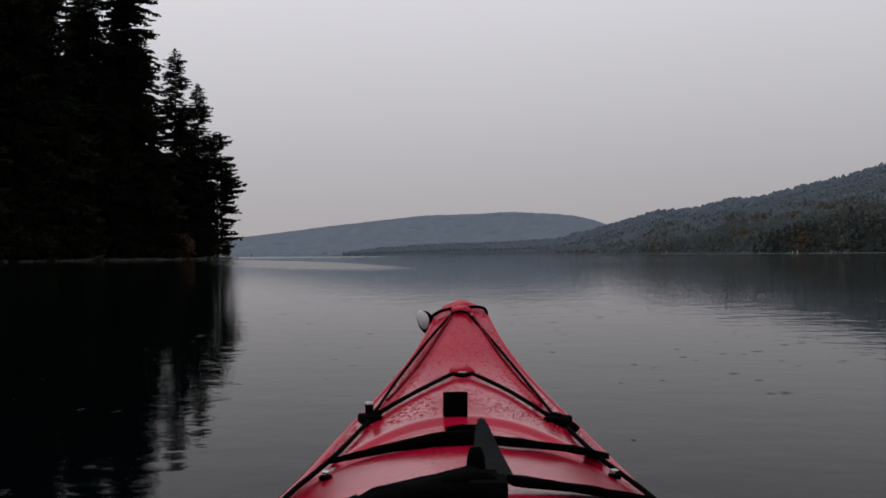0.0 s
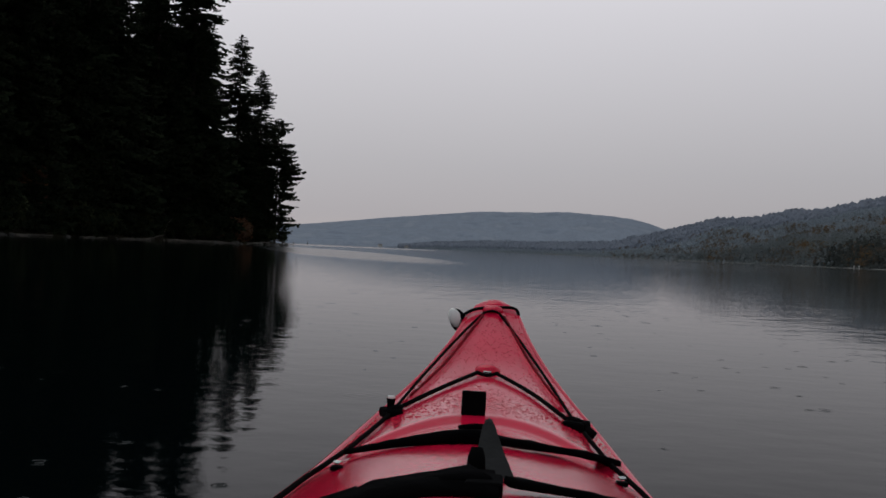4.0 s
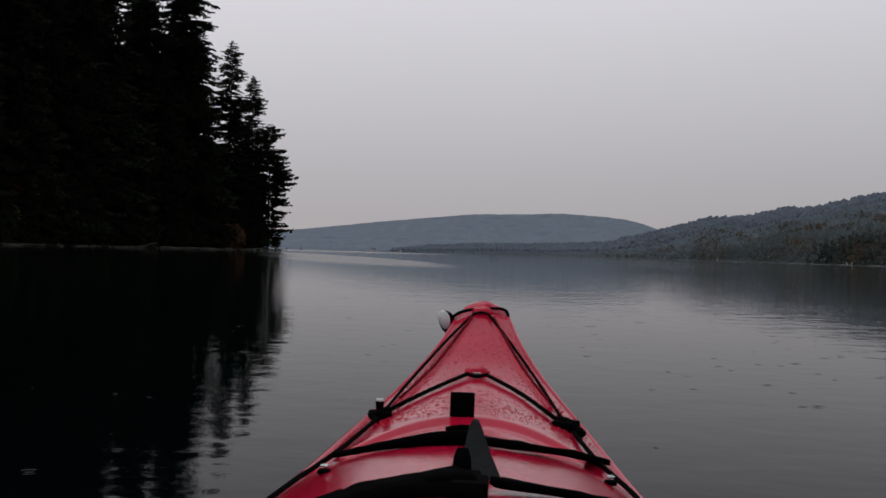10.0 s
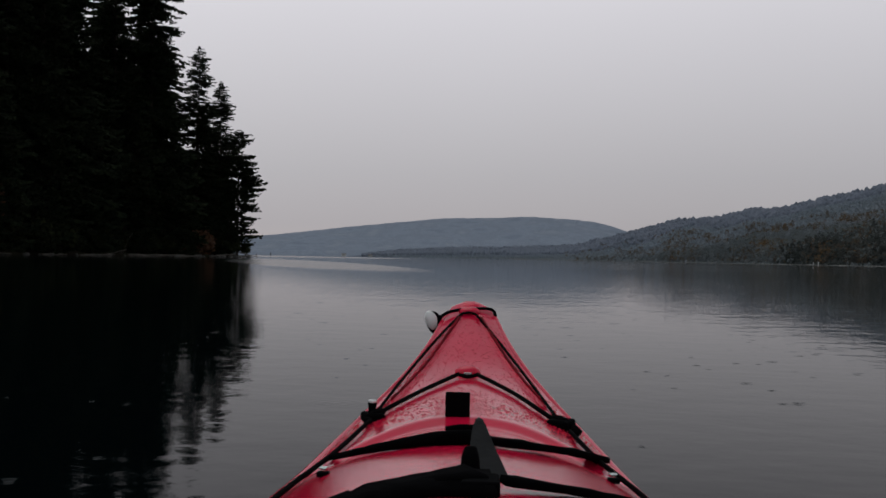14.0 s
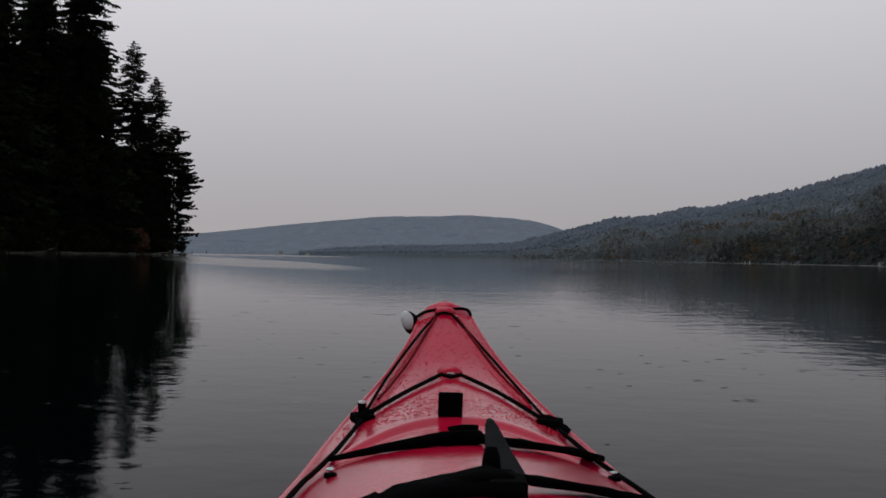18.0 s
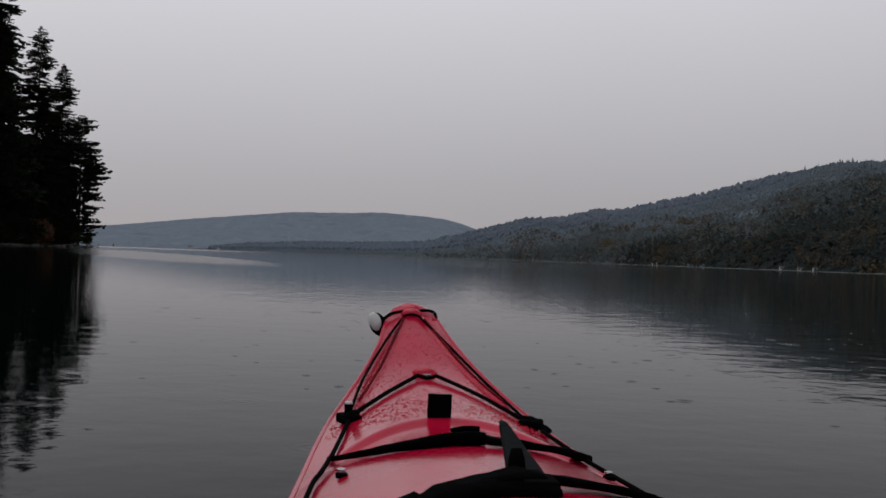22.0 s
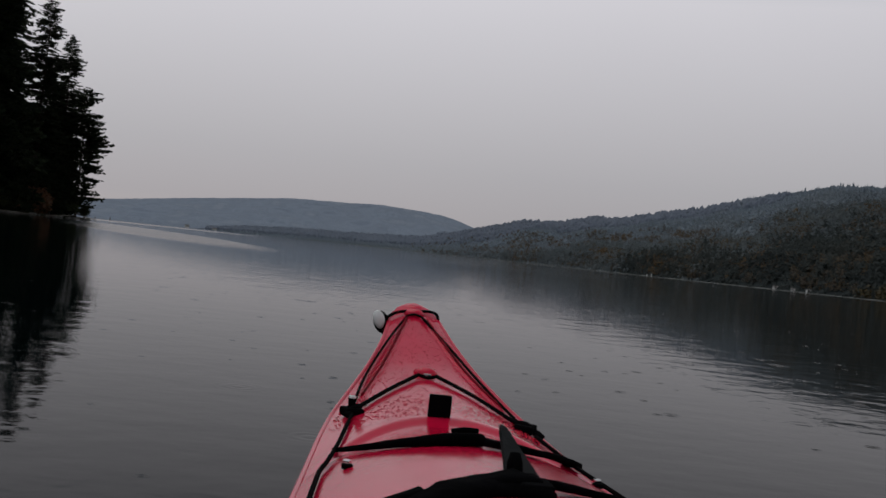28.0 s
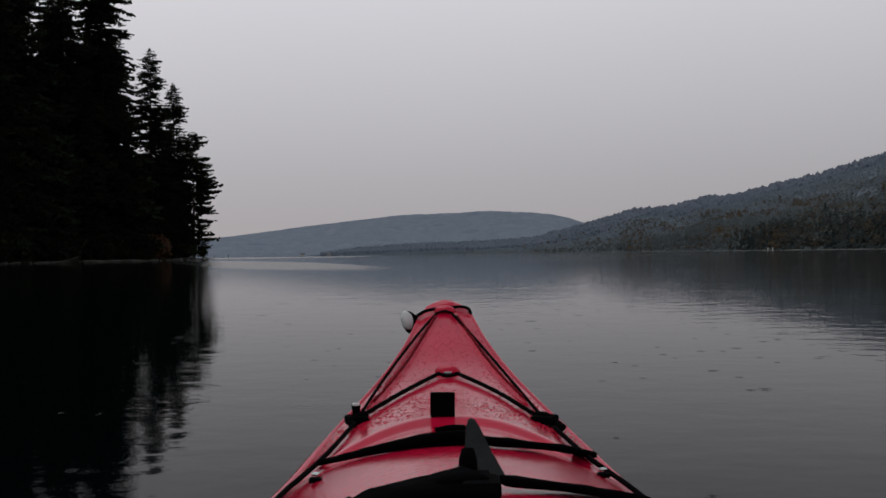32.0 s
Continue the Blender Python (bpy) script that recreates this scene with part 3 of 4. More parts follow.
# driftwood logs and snags at the waterline
def log(az0, az1, radius, lift0, lift1, seed, label="bleached driftwood log at the waterline", out=-0.4):
    rnd = random.Random(seed)
    pts, rr = [], []
    for k in range(8):
        t = k / 7
        az = az0 + (az1 - az0) * t
        p, _ = bank_spot(az, out)
        pts.append((p.x + rnd.uniform(-0.1, 0.1), p.y + rnd.uniform(-0.1, 0.1), lift0 + (lift1 - lift0) * t + rnd.uniform(-0.04, 0.04)))
        rr.append(radius * (1 - 0.55 * t) * rnd.uniform(0.9, 1.1))
    ob = tagged(tube("driftwood_log", pts, rr, M_DRIFT, sides=9), label, "log", group="driftwood logs")
    return ob


for k, (a0, a1, rad, z0, z1) in enumerate(((-18.3, -15.2, 0.17, 0.10, 0.22), (-15.9, -14.4, 0.14, 0.06, 0.12), (-20.9, -19.0, 0.13, 0.05, 0.16), (-23.0, -21.6, 0.12, 0.05, 0.12),
                                           (-26.6, -24.6, 0.14, 0.06, 0.15), (-13.9, -12.3, 0.11, 0.10, 0.50), (-12.4, -11.2, 0.10, 0.9, 0.06), (-29.5, -27.4, 0.14, 0.06, 0.18),
                                           (-19.6, -18.5, 0.08, 0.15, 0.75))):
    log(a0, a1, rad, z0, z1, 100 + k)
p, zb = bank_spot(-18.6, 0.4)
tagged(tube("dead_branch", [(p.x, p.y, 0.2), (p.x + 0.5, p.y, 1.3), (p.x + 0.8, p.y, 2.2), (p.x + 1.5, p.y, 3.1)], [0.09, 0.07, 0.05, 0.02], M_DRIFT, sides=7),
       "leaning bleached dead branch on the bank", "branch")
# stones along the edge
stone_mesh = None
for k in range(46):
    az = rnd.uniform(-30, -11.6)
    p, zb = bank_spot(az, rnd.uniform(-0.3, 0.5))
    if stone_mesh is None:
        bm = bmesh.new()
        bmesh.ops.create_icosphere(bm, subdivisions=2, radius=0.5)
        for v in bm.verts:
            v.co *= 1 + 0.35 * noise.noise(v.co * 2.5)
            v.co.z *= 0.6
        s = part("shore_stone", bm, M_ROCK, smooth=True)
        stone_mesh = s.data
    else:
        s = new("shore_stone", stone_mesh)
    tagged(s, "dark wet stone at the lake edge", "stone", "shore stones")
    s.matrix_world = Matrix.Translation((p.x, p.y, 0.05)) @ Matrix.Rotation(rnd.uniform(0, 6.28), 4, "Z") @ Matrix.Scale(rnd.uniform(0.35, 1.0), 4)


# ---- wooded hills across the lake ----
def hill(name, az0, az1, shore, ridge, crest, steps, label, material, rough, back=1.35, rows=26):
    """A slope from its waterline (heading, distance) up to a ridge (heading, distance; heading, elevation)."""
    verts, faces = [], []
    cols = []
    for i in range(steps + 1):
        az = az0 + (az1 - az0) * i / steps
        d0, d1 = interp(az, shore), interp(az, ridge)
        top = d1 * math.tan(radians(interp(az, crest))) * (1 + 0.010 * noise.noise(Vector((az * 1.7, 0.3, 0.0))) + 0.010 * noise.noise(Vector((az * 11.0, 5.0, 0.0))))
        col = []
        for k in range(rows + 1):
            t = k / rows
            d = d0 + (d1 * back - d0) * t
            f = (d - d0) / (d1 - d0)
            if f <= 1:
                z = top * (0.10 * min(1, f * 14) + 0.90 * (f ** 1.15)) * 1.0
                p = polar(az, d)
                z += rough * top * noise.noise(p * (6.0 / max(d1 - d0, 1))) * math.sin(math.pi * min(f, 1)) * 1.2
            else:
                z = top * (1 - (f - 1) * 0.9)
            col.append(max(z, 0) - (2.0 if k == 0 else 0))
            verts.append(polar(az, d, col[-1]))
        cols.append(col)
    r1 = rows + 1
    for i in range(steps):
        for k in range(rows):
            a = i * r1 + k
            faces.append((a, a + r1, a + r1 + 1, a + 1))
    ob = tagged(raw(name, verts, faces, material, smooth=True), label, "hill", kind="structure")

    def spot(az, t):
        d0, d1 = interp(az, shore), interp(az, ridge)
        u = min(max((az - az0) / (az1 - az0), 0), 0.9999) * steps
        i = int(u)
        d = d0 + (d1 - d0) * t
        w = (d - d0) / (d1 * back - d0) * rows
        k = min(int(w), rows - 1)
        fz, fa = w - k, u - i
        z = (cols[i][k] * (1 - fz) + cols[i][k + 1] * fz) * (1 - fa) + (cols[i + 1][k] * (1 - fz) + cols[i + 1][k + 1] * fz) * fa
        return polar(az, d, z), d
    return ob, spot


R_SHORE = [(-9, 3100), (-3, 2900), (4, 2600), (9.4, 2100), (14, 1500), (19, 1120), (27, 860), (35, 660), (50, 480), (75, 380)]
R_RIDGE = [(-9, 3350), (-3, 3300), (4, 3200), (9.4, 3000), (14, 2500), (19, 2100), (27, 1750), (35, 1500), (50, 1250), (75, 1100)]
# crest of the land itself, below the tree tops
R_CREST = [(-6, 0.0), (-4.5, 0.12), (-2.9, 0.34), (0.2, 0.53), (3, 0.58), (6.4, 0.76), (8.2, 1.2), (9.45, 1.53), (10.6, 1.86), (12, 2.22), (14.2, 2.4), (15.9, 2.78), (17.4, 2.84), (19, 3.3),
           (21.1, 3.7), (24, 4.51), (26, 5.14), (28, 5.61), (30, 5.71), (31.8, 5.76), (34, 6.05), (36, 5.98), (42, 5.2), (55, 4.4), (75, 3.6)]
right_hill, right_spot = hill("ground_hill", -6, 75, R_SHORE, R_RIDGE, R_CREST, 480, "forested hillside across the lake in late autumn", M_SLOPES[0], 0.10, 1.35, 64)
F_SHORE = [(-40, 3300), (-11, 3500), (12, 3700), (16, 3700)]
F_RIDGE = [(-40, 3900), (-11, 4100), (12, 4200), (16, 4200)]
F_CREST = [(-40, 0.8), (-14, 0.85), (-11, 0.99), (-9, 1.22), (-6, 1.59), (-2.9, 1.96), (-1.2, 2.17), (-0.4, 2.24), (2, 2.33), (4.3, 2.41), (6.0, 2.31), (7.6, 2.14), (8.6, 1.89), (9.5, 1.59), (12, 0.8), (16, 0.3)]
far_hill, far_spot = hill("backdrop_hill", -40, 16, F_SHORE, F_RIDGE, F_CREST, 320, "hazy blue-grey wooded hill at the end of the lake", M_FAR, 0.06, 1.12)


# pieces in a crown, and how wide it is for its height
TUFTS = {"conifer": (30, 0.20), "broadleaf": (26, 0.36)}


def tufted(trees, form, seed):
    """Ragged crowns of loose leaf clumps, for trees given as x, y, z, height."""
    rg = np.random.default_rng(seed)
    n, wide = TUFTS[form]
    m = len(trees)
    h = trees[:, 3][:, None]
    ang, f = rg.uniform(0, 2 * np.pi, (m, n)), rg.uniform(0, 1, (m, n))
    if form == "conifer":
        f = 1 - np.sqrt(1 - f * 0.985)
        z, r = 0.06 + 0.94 * f, wide * (1 - f) ** 0.85 * rg.uniform(0.5, 1.1, (m, n))
        size = 0.045 + 0.10 * (1 - f)
    else:
        z = 0.12 + 0.84 * f
        r = wide * np.sqrt(np.maximum(1 - ((z - 0.5) / 0.52) ** 2, 0.02)) * rg.uniform(0.45, 1.05, (m, n))
        size = np.full((m, n), 0.12)
    size = size * rg.uniform(0.6, 1.4, (m, n)) * h
    c = np.stack([trees[:, 0][:, None] + r * h * np.cos(ang), trees[:, 1][:, None] + r * h * np.sin(ang), trees[:, 2][:, None] + z * h - 0.3], -1)
    out = np.stack([np.cos(ang), np.sin(ang), np.zeros_like(ang)], -1)
    up = out * rg.uniform(0.2, 0.9, (m, n, 1)) + np.array([0, 0, 1.0]) + rg.normal(0, 0.35, (m, n, 3))
    up /= np.linalg.norm(up, axis=-1, keepdims=True)
    side = np.cross(up, rg.normal(0, 1, (m, n, 3)))
    side /= np.linalg.norm(side, axis=-1, keepdims=True)
    fore = np.cross(up, side)
    sz = size[..., None]
    corners = np.stack([c - side * sz, c + fore * sz * 0.8 - up * sz * 0.3, c + side * sz, c - fore * sz * 0.8 - up * sz * 0.3], 2)
    return corners.reshape(-1, 3), np.arange(m * n * 4).reshape(-1, 4)


def woods(name, spot, count, az_range, height, material, seed, label, form="fir", crowd=1.0, reach=(0.0, 1.0), pick=None):
    """Far woods: many small uneven crowns, joined into one thing."""
    rnd = random.Random(seed)
    verts, faces, grown = [], [], []
    done = 0
    while done < count:
        az = az_range[0] + (az_range[1] - az_range[0]) * rnd.random()
        t = reach[0] + (reach[1] - reach[0]) * rnd.random() ** crowd
        if pick and not pick(az, t, rnd):
            done += 0.2
            continue
        done += 1
        p, d = spot(az, t)
        h = height * rnd.uniform(0.55, 1.25) * (1 + 0.45 * noise.noise(Vector((az * 7.0, t * 30.0, seed * 0.37))))
        o = len(verts)
        if form in TUFTS:
            grown.append((p.x, p.y, p.z, h))
            continue
        if form == "low":
            w = h * rnd.uniform(0.42, 0.75)
            rings = ((0.0, 0.9), (0.42, 1.0), (0.78, 0.55))
        else:
            w = h * rnd.uniform(0.15, 0.25)
            rings = ((0.05, 0.9), (0.33, 0.95), (0.36, 0.6), (0.66, 0.6), (0.69, 0.35))
        n = 6
        lean = rnd.uniform(-0.05, 0.05) * h
        for zf, wf in rings:
            a0 = rnd.uniform(0, 1)
            for k in range(n):
                a = a0 + 2 * math.pi * k / n
                rr = w * wf * rnd.uniform(0.5, 1.35)
                verts.append((p.x + rr * math.cos(a) + lean * zf, p.y + rr * math.sin(a), p.z + h * (zf + rnd.uniform(-0.04, 0.04)) - 0.5))
        for j in range(len(rings) - 1):
            for k in range(n):
                a, b = o + j * n + k, o + j * n + (k + 1) % n
                faces += [(a, b, b + n), (a, b + n, a + n)]
        verts.append((p.x + lean, p.y, p.z + h))
        topv = len(verts) - 1
        j = o + (len(rings) - 1) * n
        faces += [(j + k, j + (k + 1) % n, topv) for k in range(n)]
    if grown:
        verts, faces = tufted(np.array(grown), form, seed)
    return tagged(fast_mesh(name, verts, faces, material, smooth=not grown), label, "trees", kind="stuff")


def thin(az0, az1, patchy=False):
    """Keeps more and more trees from one heading to another; patchy: in drifts."""
    def keep(az, t, rn):
        p = min(max((az - az0) / (az1 - az0), 0), 1)
        if patchy:
            p *= min(max(0.35 + 2.6 * noise.noise(Vector((az * 0.45, t * 6.0, 3.0))), 0.05), 1)
        return rn.random() < p
    return keep


def drift(az0, half, depth):
    """Keeps trees in one loose clump along the shore."""
    def keep(az, t, rn):
        return abs(az - az0) / half + t / depth + 0.7 * noise.noise(Vector((az * 1.6, t * 60, 2.0))) < 1 - 0.5 * rn.random()
    return keep


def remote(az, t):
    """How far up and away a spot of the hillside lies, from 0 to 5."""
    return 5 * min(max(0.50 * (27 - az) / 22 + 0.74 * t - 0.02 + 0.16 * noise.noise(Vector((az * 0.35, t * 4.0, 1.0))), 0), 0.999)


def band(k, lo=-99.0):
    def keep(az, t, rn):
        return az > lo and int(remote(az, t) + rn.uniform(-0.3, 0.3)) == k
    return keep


# slope faces take the haze-painted colours too, paler and bluer further off
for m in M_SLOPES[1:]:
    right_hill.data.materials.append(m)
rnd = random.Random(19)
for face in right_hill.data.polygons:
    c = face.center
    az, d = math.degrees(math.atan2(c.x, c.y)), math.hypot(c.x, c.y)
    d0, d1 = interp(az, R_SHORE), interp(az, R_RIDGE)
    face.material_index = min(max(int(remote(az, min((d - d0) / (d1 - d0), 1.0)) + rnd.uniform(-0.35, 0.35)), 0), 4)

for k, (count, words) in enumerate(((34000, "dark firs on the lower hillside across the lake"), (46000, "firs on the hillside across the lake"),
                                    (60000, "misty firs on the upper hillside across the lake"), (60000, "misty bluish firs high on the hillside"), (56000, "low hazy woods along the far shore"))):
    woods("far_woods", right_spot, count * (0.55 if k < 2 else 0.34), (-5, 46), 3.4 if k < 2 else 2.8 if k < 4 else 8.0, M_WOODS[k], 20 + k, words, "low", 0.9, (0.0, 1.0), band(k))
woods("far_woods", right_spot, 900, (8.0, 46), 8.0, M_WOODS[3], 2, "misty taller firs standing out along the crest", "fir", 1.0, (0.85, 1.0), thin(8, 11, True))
def stand(k, lo, patch):
    """Keeps grown trees of one belt in stands, clear of the crest."""
    def keep(az, t, rn):
        return int(remote(az, t) + rn.uniform(-0.3, 0.3)) == k and noise.noise(Vector((az * 0.6, t * 7.0, patch))) + rn.uniform(-0.25, 0.25) > lo
    return keep


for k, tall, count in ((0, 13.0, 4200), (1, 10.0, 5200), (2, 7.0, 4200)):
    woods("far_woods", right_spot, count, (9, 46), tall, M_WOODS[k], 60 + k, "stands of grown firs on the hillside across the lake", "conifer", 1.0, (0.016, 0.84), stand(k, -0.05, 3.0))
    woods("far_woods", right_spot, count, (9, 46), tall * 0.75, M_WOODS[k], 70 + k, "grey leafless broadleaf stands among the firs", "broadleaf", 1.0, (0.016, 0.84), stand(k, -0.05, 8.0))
woods("autumn_woods", right_spot, 7400, (6, 46), 6.5, M_AUTUMN, 4, "brown and ochre broadleaf trees on the lower hillside", "broadleaf", 1.3, (0.012, 0.62), thin(5, 14, True))
# thin pale gravel edge below the trees
bv, bf = [], []
for i in range(161):
    az = 3 + 43 * i / 160
    d = interp(az, R_SHORE)
    z = 0.15 + 0.7 * max(0, noise.noise(Vector((az * 1.3, 7.0, 0.0))) + 0.25) * d / 1000
    for dd, zz in ((-6.0, -0.4), (-4.5, z), (2.5, z + 0.25), (5.0, -1.0)):
        bv.append(polar(az, d + dd, zz))
    if i:
        for k in range(3):
            a = (i - 1) * 4 + k
            bf.append((a, a + 4, a + 5, a + 1))
tagged(raw("ground_beach", bv, bf, M_BEACH, smooth=True), "thin pale gravel beach below the far woods", "beach", kind="structure")
woods("shore_alders", right_spot, 420, (28.5, 35.5), 8.0, M_YELLOW, 8, "yellow-brown alders by the opposite shore", "broadleaf", 1.0, (0.002, 0.055), drift(32, 2.8, 0.05))

# ---- small things on the far shores ----
def cabin(az, t, wide, deep, tall, turn, label):
    p, d = right_spot(az, t)
    base = Vector((p.x, p.y, max(p.z, 0.6)))
    house = empty("cabin", label, "house", Matrix.Translation(base) @ Matrix.Rotation(radians(-az + turn), 4, "Z"), "shore cabins")
    part("wall", block((wide, deep, tall + 3), (0, 0, (tall - 3) / 2), 0.03, 1), M_PALE, house)
    bm = bmesh.new()
    w, dd, h = wide / 2 + 0.4, deep / 2 + 0.4, tall
    pts = [(-w, -dd, h), (w, -dd, h), (w, dd, h), (-w, dd, h), (-w, 0, h + deep * 0.36), (w, 0, h + deep * 0.36)]
    vs = [bm.verts.new(q) for q in pts]
    for q in ((0, 1, 5, 4), (2, 3, 4, 5), (0, 4, 3), (1, 2, 5), (3, 2, 1, 0)):
        bm.faces.new([vs[i] for i in q])
    part("roof", bm, M_ROOF, house)
    for k in (-1, 1):
        win = part("window", block((wide * 0.16, 0.08, tall * 0.34), (k * wide * 0.27, -deep / 2 - 0.02, tall * 0.58), 0.01, 1), M_GLASSY, house)
    part("door", block((0.9, 0.07, 2.0), (0, -deep / 2 - 0.02, 1.0), 0.01, 1), M_ROOF, house, "dull dark door")
    return house


cabin(25.55, 0.008, 3.8, 3.2, 1.3, 8, "small pale cabin on the opposite shore")
cabin(26.45, 0.007, 3.4, 3.0, 1.3, -10, "small pale cabin on the opposite shore")
cabin(27.2, 0.008, 3.4, 3.0, 1.2, 15, "small pale cabin on the opposite shore")
cabin(-6.05, 0.03, 12, 8, 5, 5, "pale house far across the lake")
cabin(-4.6, 0.03, 11, 8, 4, -5, "pale house far across the lake")
for az in (18.92, 19.16):
    q = polar(az, 1108)
    mark = empty("marker_post", "white marker post standing in shallow water", "post", Matrix.Translation((q.x, q.y, -0.4)), "marker posts")
    tube("post", [(0, 0, 0), (0, 0, 3.2)], [0.42, 0.4], M_PALE, mark, sides=10)
    tube("cap", [(0, 0, 3.2), (0, 0, 3.5)], [0.5, 0.3], M_PALE, mark, sides=10)
for az, dist, tall in ((-10.0, 560, 1.5), (-10.75, 500, 0.9)):
    q = polar(az, dist)
    tagged(tube("mooring_pile", [(q.x, q.y, -1.0), (q.x + 0.08, q.y, tall * 0.6), (q.x + 0.14, q.y, tall)], [0.26, 0.24, 0.2], M_POST, sides=9),
           "dark weathered pile standing in the lake", "pile", group="mooring piles")


# ---- the kayak ----
# distance behind the tip: half width, gunwale height, ridge height, keel height
LINES = [(0.0, 0.026, 0.405, 0.411, 0.345), (0.02, 0.042, 0.398, 0.406, 0.29), (0.06, 0.057, 0.378, 0.388, 0.22), (0.2, 0.077, 0.339, 0.347, 0.09), (0.34, 0.1115, 0.295, 0.306, 0.02),
         (0.48, 0.150, 0.259, 0.284, -0.03), (0.62, 0.185, 0.232, 0.274, -0.06), (0.78, 0.206, 0.219, 0.270, -0.08), (0.95, 0.222, 0.211, 0.272, -0.09),
         (1.3, 0.250, 0.213, 0.288, -0.10), (1.8, 0.280, 0.218, 0.315, -0.11), (2.4, 0.290, 0.22, 0.31, -0.11), (3.0, 0.280, 0.22, 0.275, -0.11), (3.6, 0.235, 0.222, 0.265, -0.10),
         (4.2, 0.150, 0.245, 0.275, -0.06), (4.6, 0.075, 0.29, 0.31, 0.02), (4.85, 0.03, 0.335, 0.345, 0.18), (4.9, 0.012, 0.345, 0.35, 0.28)]


def line_at(s, k):
    # softened between the given sections
    xs = [q[0] for q in LINES]
    ys = [q[k] for q in LINES]
    if 0.07 < s < 4.5:
        h = 0.05
        return sum(float(np.interp(s + o * h, xs, ys)) for o in (-1, -0.5, 0, 0.5, 1)) / 5
    return float(np.interp(s, xs, ys))


def deck_z(x, s):
    hw, zg, zr = line_at(s, 1), line_at(s, 2), line_at(s, 3)
    u = min(abs(x) / hw, 1.0)
    return zg + (zr - zg) * (1 - u * u)


def on_deck(x, s, lift=0.0):
    return Vector((x, -s, deck_z(x, s) + lift))


kayak = empty("kayak", "red plastic sea kayak with black deck lines, wet with rain", "kayak",
              pose(0.0895, 2.3481, 0.0000, 0, 0.60, -0.90))
stations = sorted(set([0.0, 0.008, 0.02, 0.04] + [0.06 + 0.01 * k for k in range(110)] + [1.16 + 0.04 * k for k in range(93)] + [4.87, 4.9]))
COCKPIT = (2.62, 0.46, 0.205)

hv, hf, dv, df = [], [], [], []
NH, ND = 9, 120
for s in stations:
    hw, zg, zk = line_at(s, 1), line_at(s, 2), line_at(s, 4)
    for side in (-1, 1):
        for k in range(NH):
            a = math.pi / 2 * k / (NH - 1)
            e = 0.75
            x = hw * math.sin(a) ** e if k else 0.0
            hv.append((side * x, -s, zg - 0.006 - (zg - zk) * math.cos(a) ** 1.15 if k < NH - 1 else zg - 0.006))
    for k in range(ND + 1):
        u = -1 + 2 * k / ND
        x = u * hw * 0.985
        z = zg + (line_at(s, 3) - zg) * (1 - u * u)
        # raised centre panel on the fore deck, and the moulded rib across it
        if 0.06 < s < 0.62:
            ax = abs(x)
            wpan = 0.020 + 0.235 * (s - 0.09)
            z += 0.0055 * math.exp(-((ax - wpan) / 0.0050) ** 2) * min(1, (s - 0.06) / 0.05) * min(1, (0.62 - s) / 0.08)
        sr = 0.804 + 6.0 * max(abs(x) - 0.02, 0) ** 2
        z -= 0.0100 / (1 + math.exp(-(s - sr) / 0.0055)) * (1 / (1 + math.exp((s - 0.98) / 0.03)))
        dv.append((x, -s, z))
NS = len(stations)
for i in range(NS - 1):
    for sd in (0, 1):
        for k in range(NH - 1):
            a = i * 2 * NH + sd * NH + k
            quad = (a, a + 1, a + 2 * NH + 1, a + 2 * NH)
            hf.append(quad if sd else quad[::-1])
    for k in range(ND):
        a = i * (ND + 1) + k
        cx = (dv[a][0] + dv[a + 1][0]) / 2
        if ((stations[i] + 0.02 - COCKPIT[0]) / COCKPIT[1]) ** 2 + (cx / COCKPIT[2]) ** 2 < 1:
            continue
        df.append((a, a + ND + 1, a + ND + 2, a + 1)[::-1])
raw("hull", hv, hf, M_HULL, kayak, "glossy red hull", smooth=True)
raw("deck", dv, df, M_RED, kayak, "wet red deck with rain beads", smooth=True)
# rain beaded on the fore deck, thickest along the moulded edges
rnd = random.Random(77)
wv, wf = [], []
for k in range(2400):
    s = 0.10 + 0.68 * rnd.random() ** 0.8
    hw = line_at(s, 1)
    edge = 0.020 + 0.235 * (s - 0.09)
    x = rnd.choice((-1, 1)) * (edge + rnd.gauss(0.004, 0.007)) if rnd.random() < 0.5 and s < 0.62 else rnd.uniform(-0.94, 0.94) * hw
    if abs(x) > 0.95 * hw:
        continue
    lift = 0.0055 * math.exp(-((abs(x) - edge) / 0.0050) ** 2) * min(1, (s - 0.06) / 0.05) * min(1, (0.62 - s) / 0.08) if s < 0.62 else 0.0
    rx, ry = rnd.uniform(0.0006, 0.0023), rnd.uniform(0.0005, 0.0013)
    o = len(wv)
    for rr, zz in ((1.0, -0.0004), (0.72, 0.0005)):
        for q in range(7):
            a = 2 * math.pi * q / 7
            px, ps = x + rx * rr * math.cos(a), s + ry * rr * math.sin(a)
            wv.append((px, -ps, deck_z(px, ps) + lift + zz))
    wv.append((x, -s, deck_z(x, s) + lift + 0.0007))
    for q in range(7):
        n2 = (q + 1) % 7
        wf += [(o + n2, o + q, o + 7 + q), (o + n2, o + 7 + q, o + 7 + n2), (o + 7 + n2, o + 7 + q, o + 14)]
tagged(raw("rainwater", wv, wf, M_BEAD, kayak, smooth=True), "small beads of rain standing on the deck", kind="stuff")
nose = bmesh.new()
bmesh.ops.create_uvsphere(nose, u_segments=20, v_segments=12, radius=0.032)
bmesh.ops.scale(nose, vec=(1.0, 0.8, 0.55), verts=nose.verts)
bmesh.ops.translate(nose, vec=(0, -0.012, 0.392), verts=nose.verts)
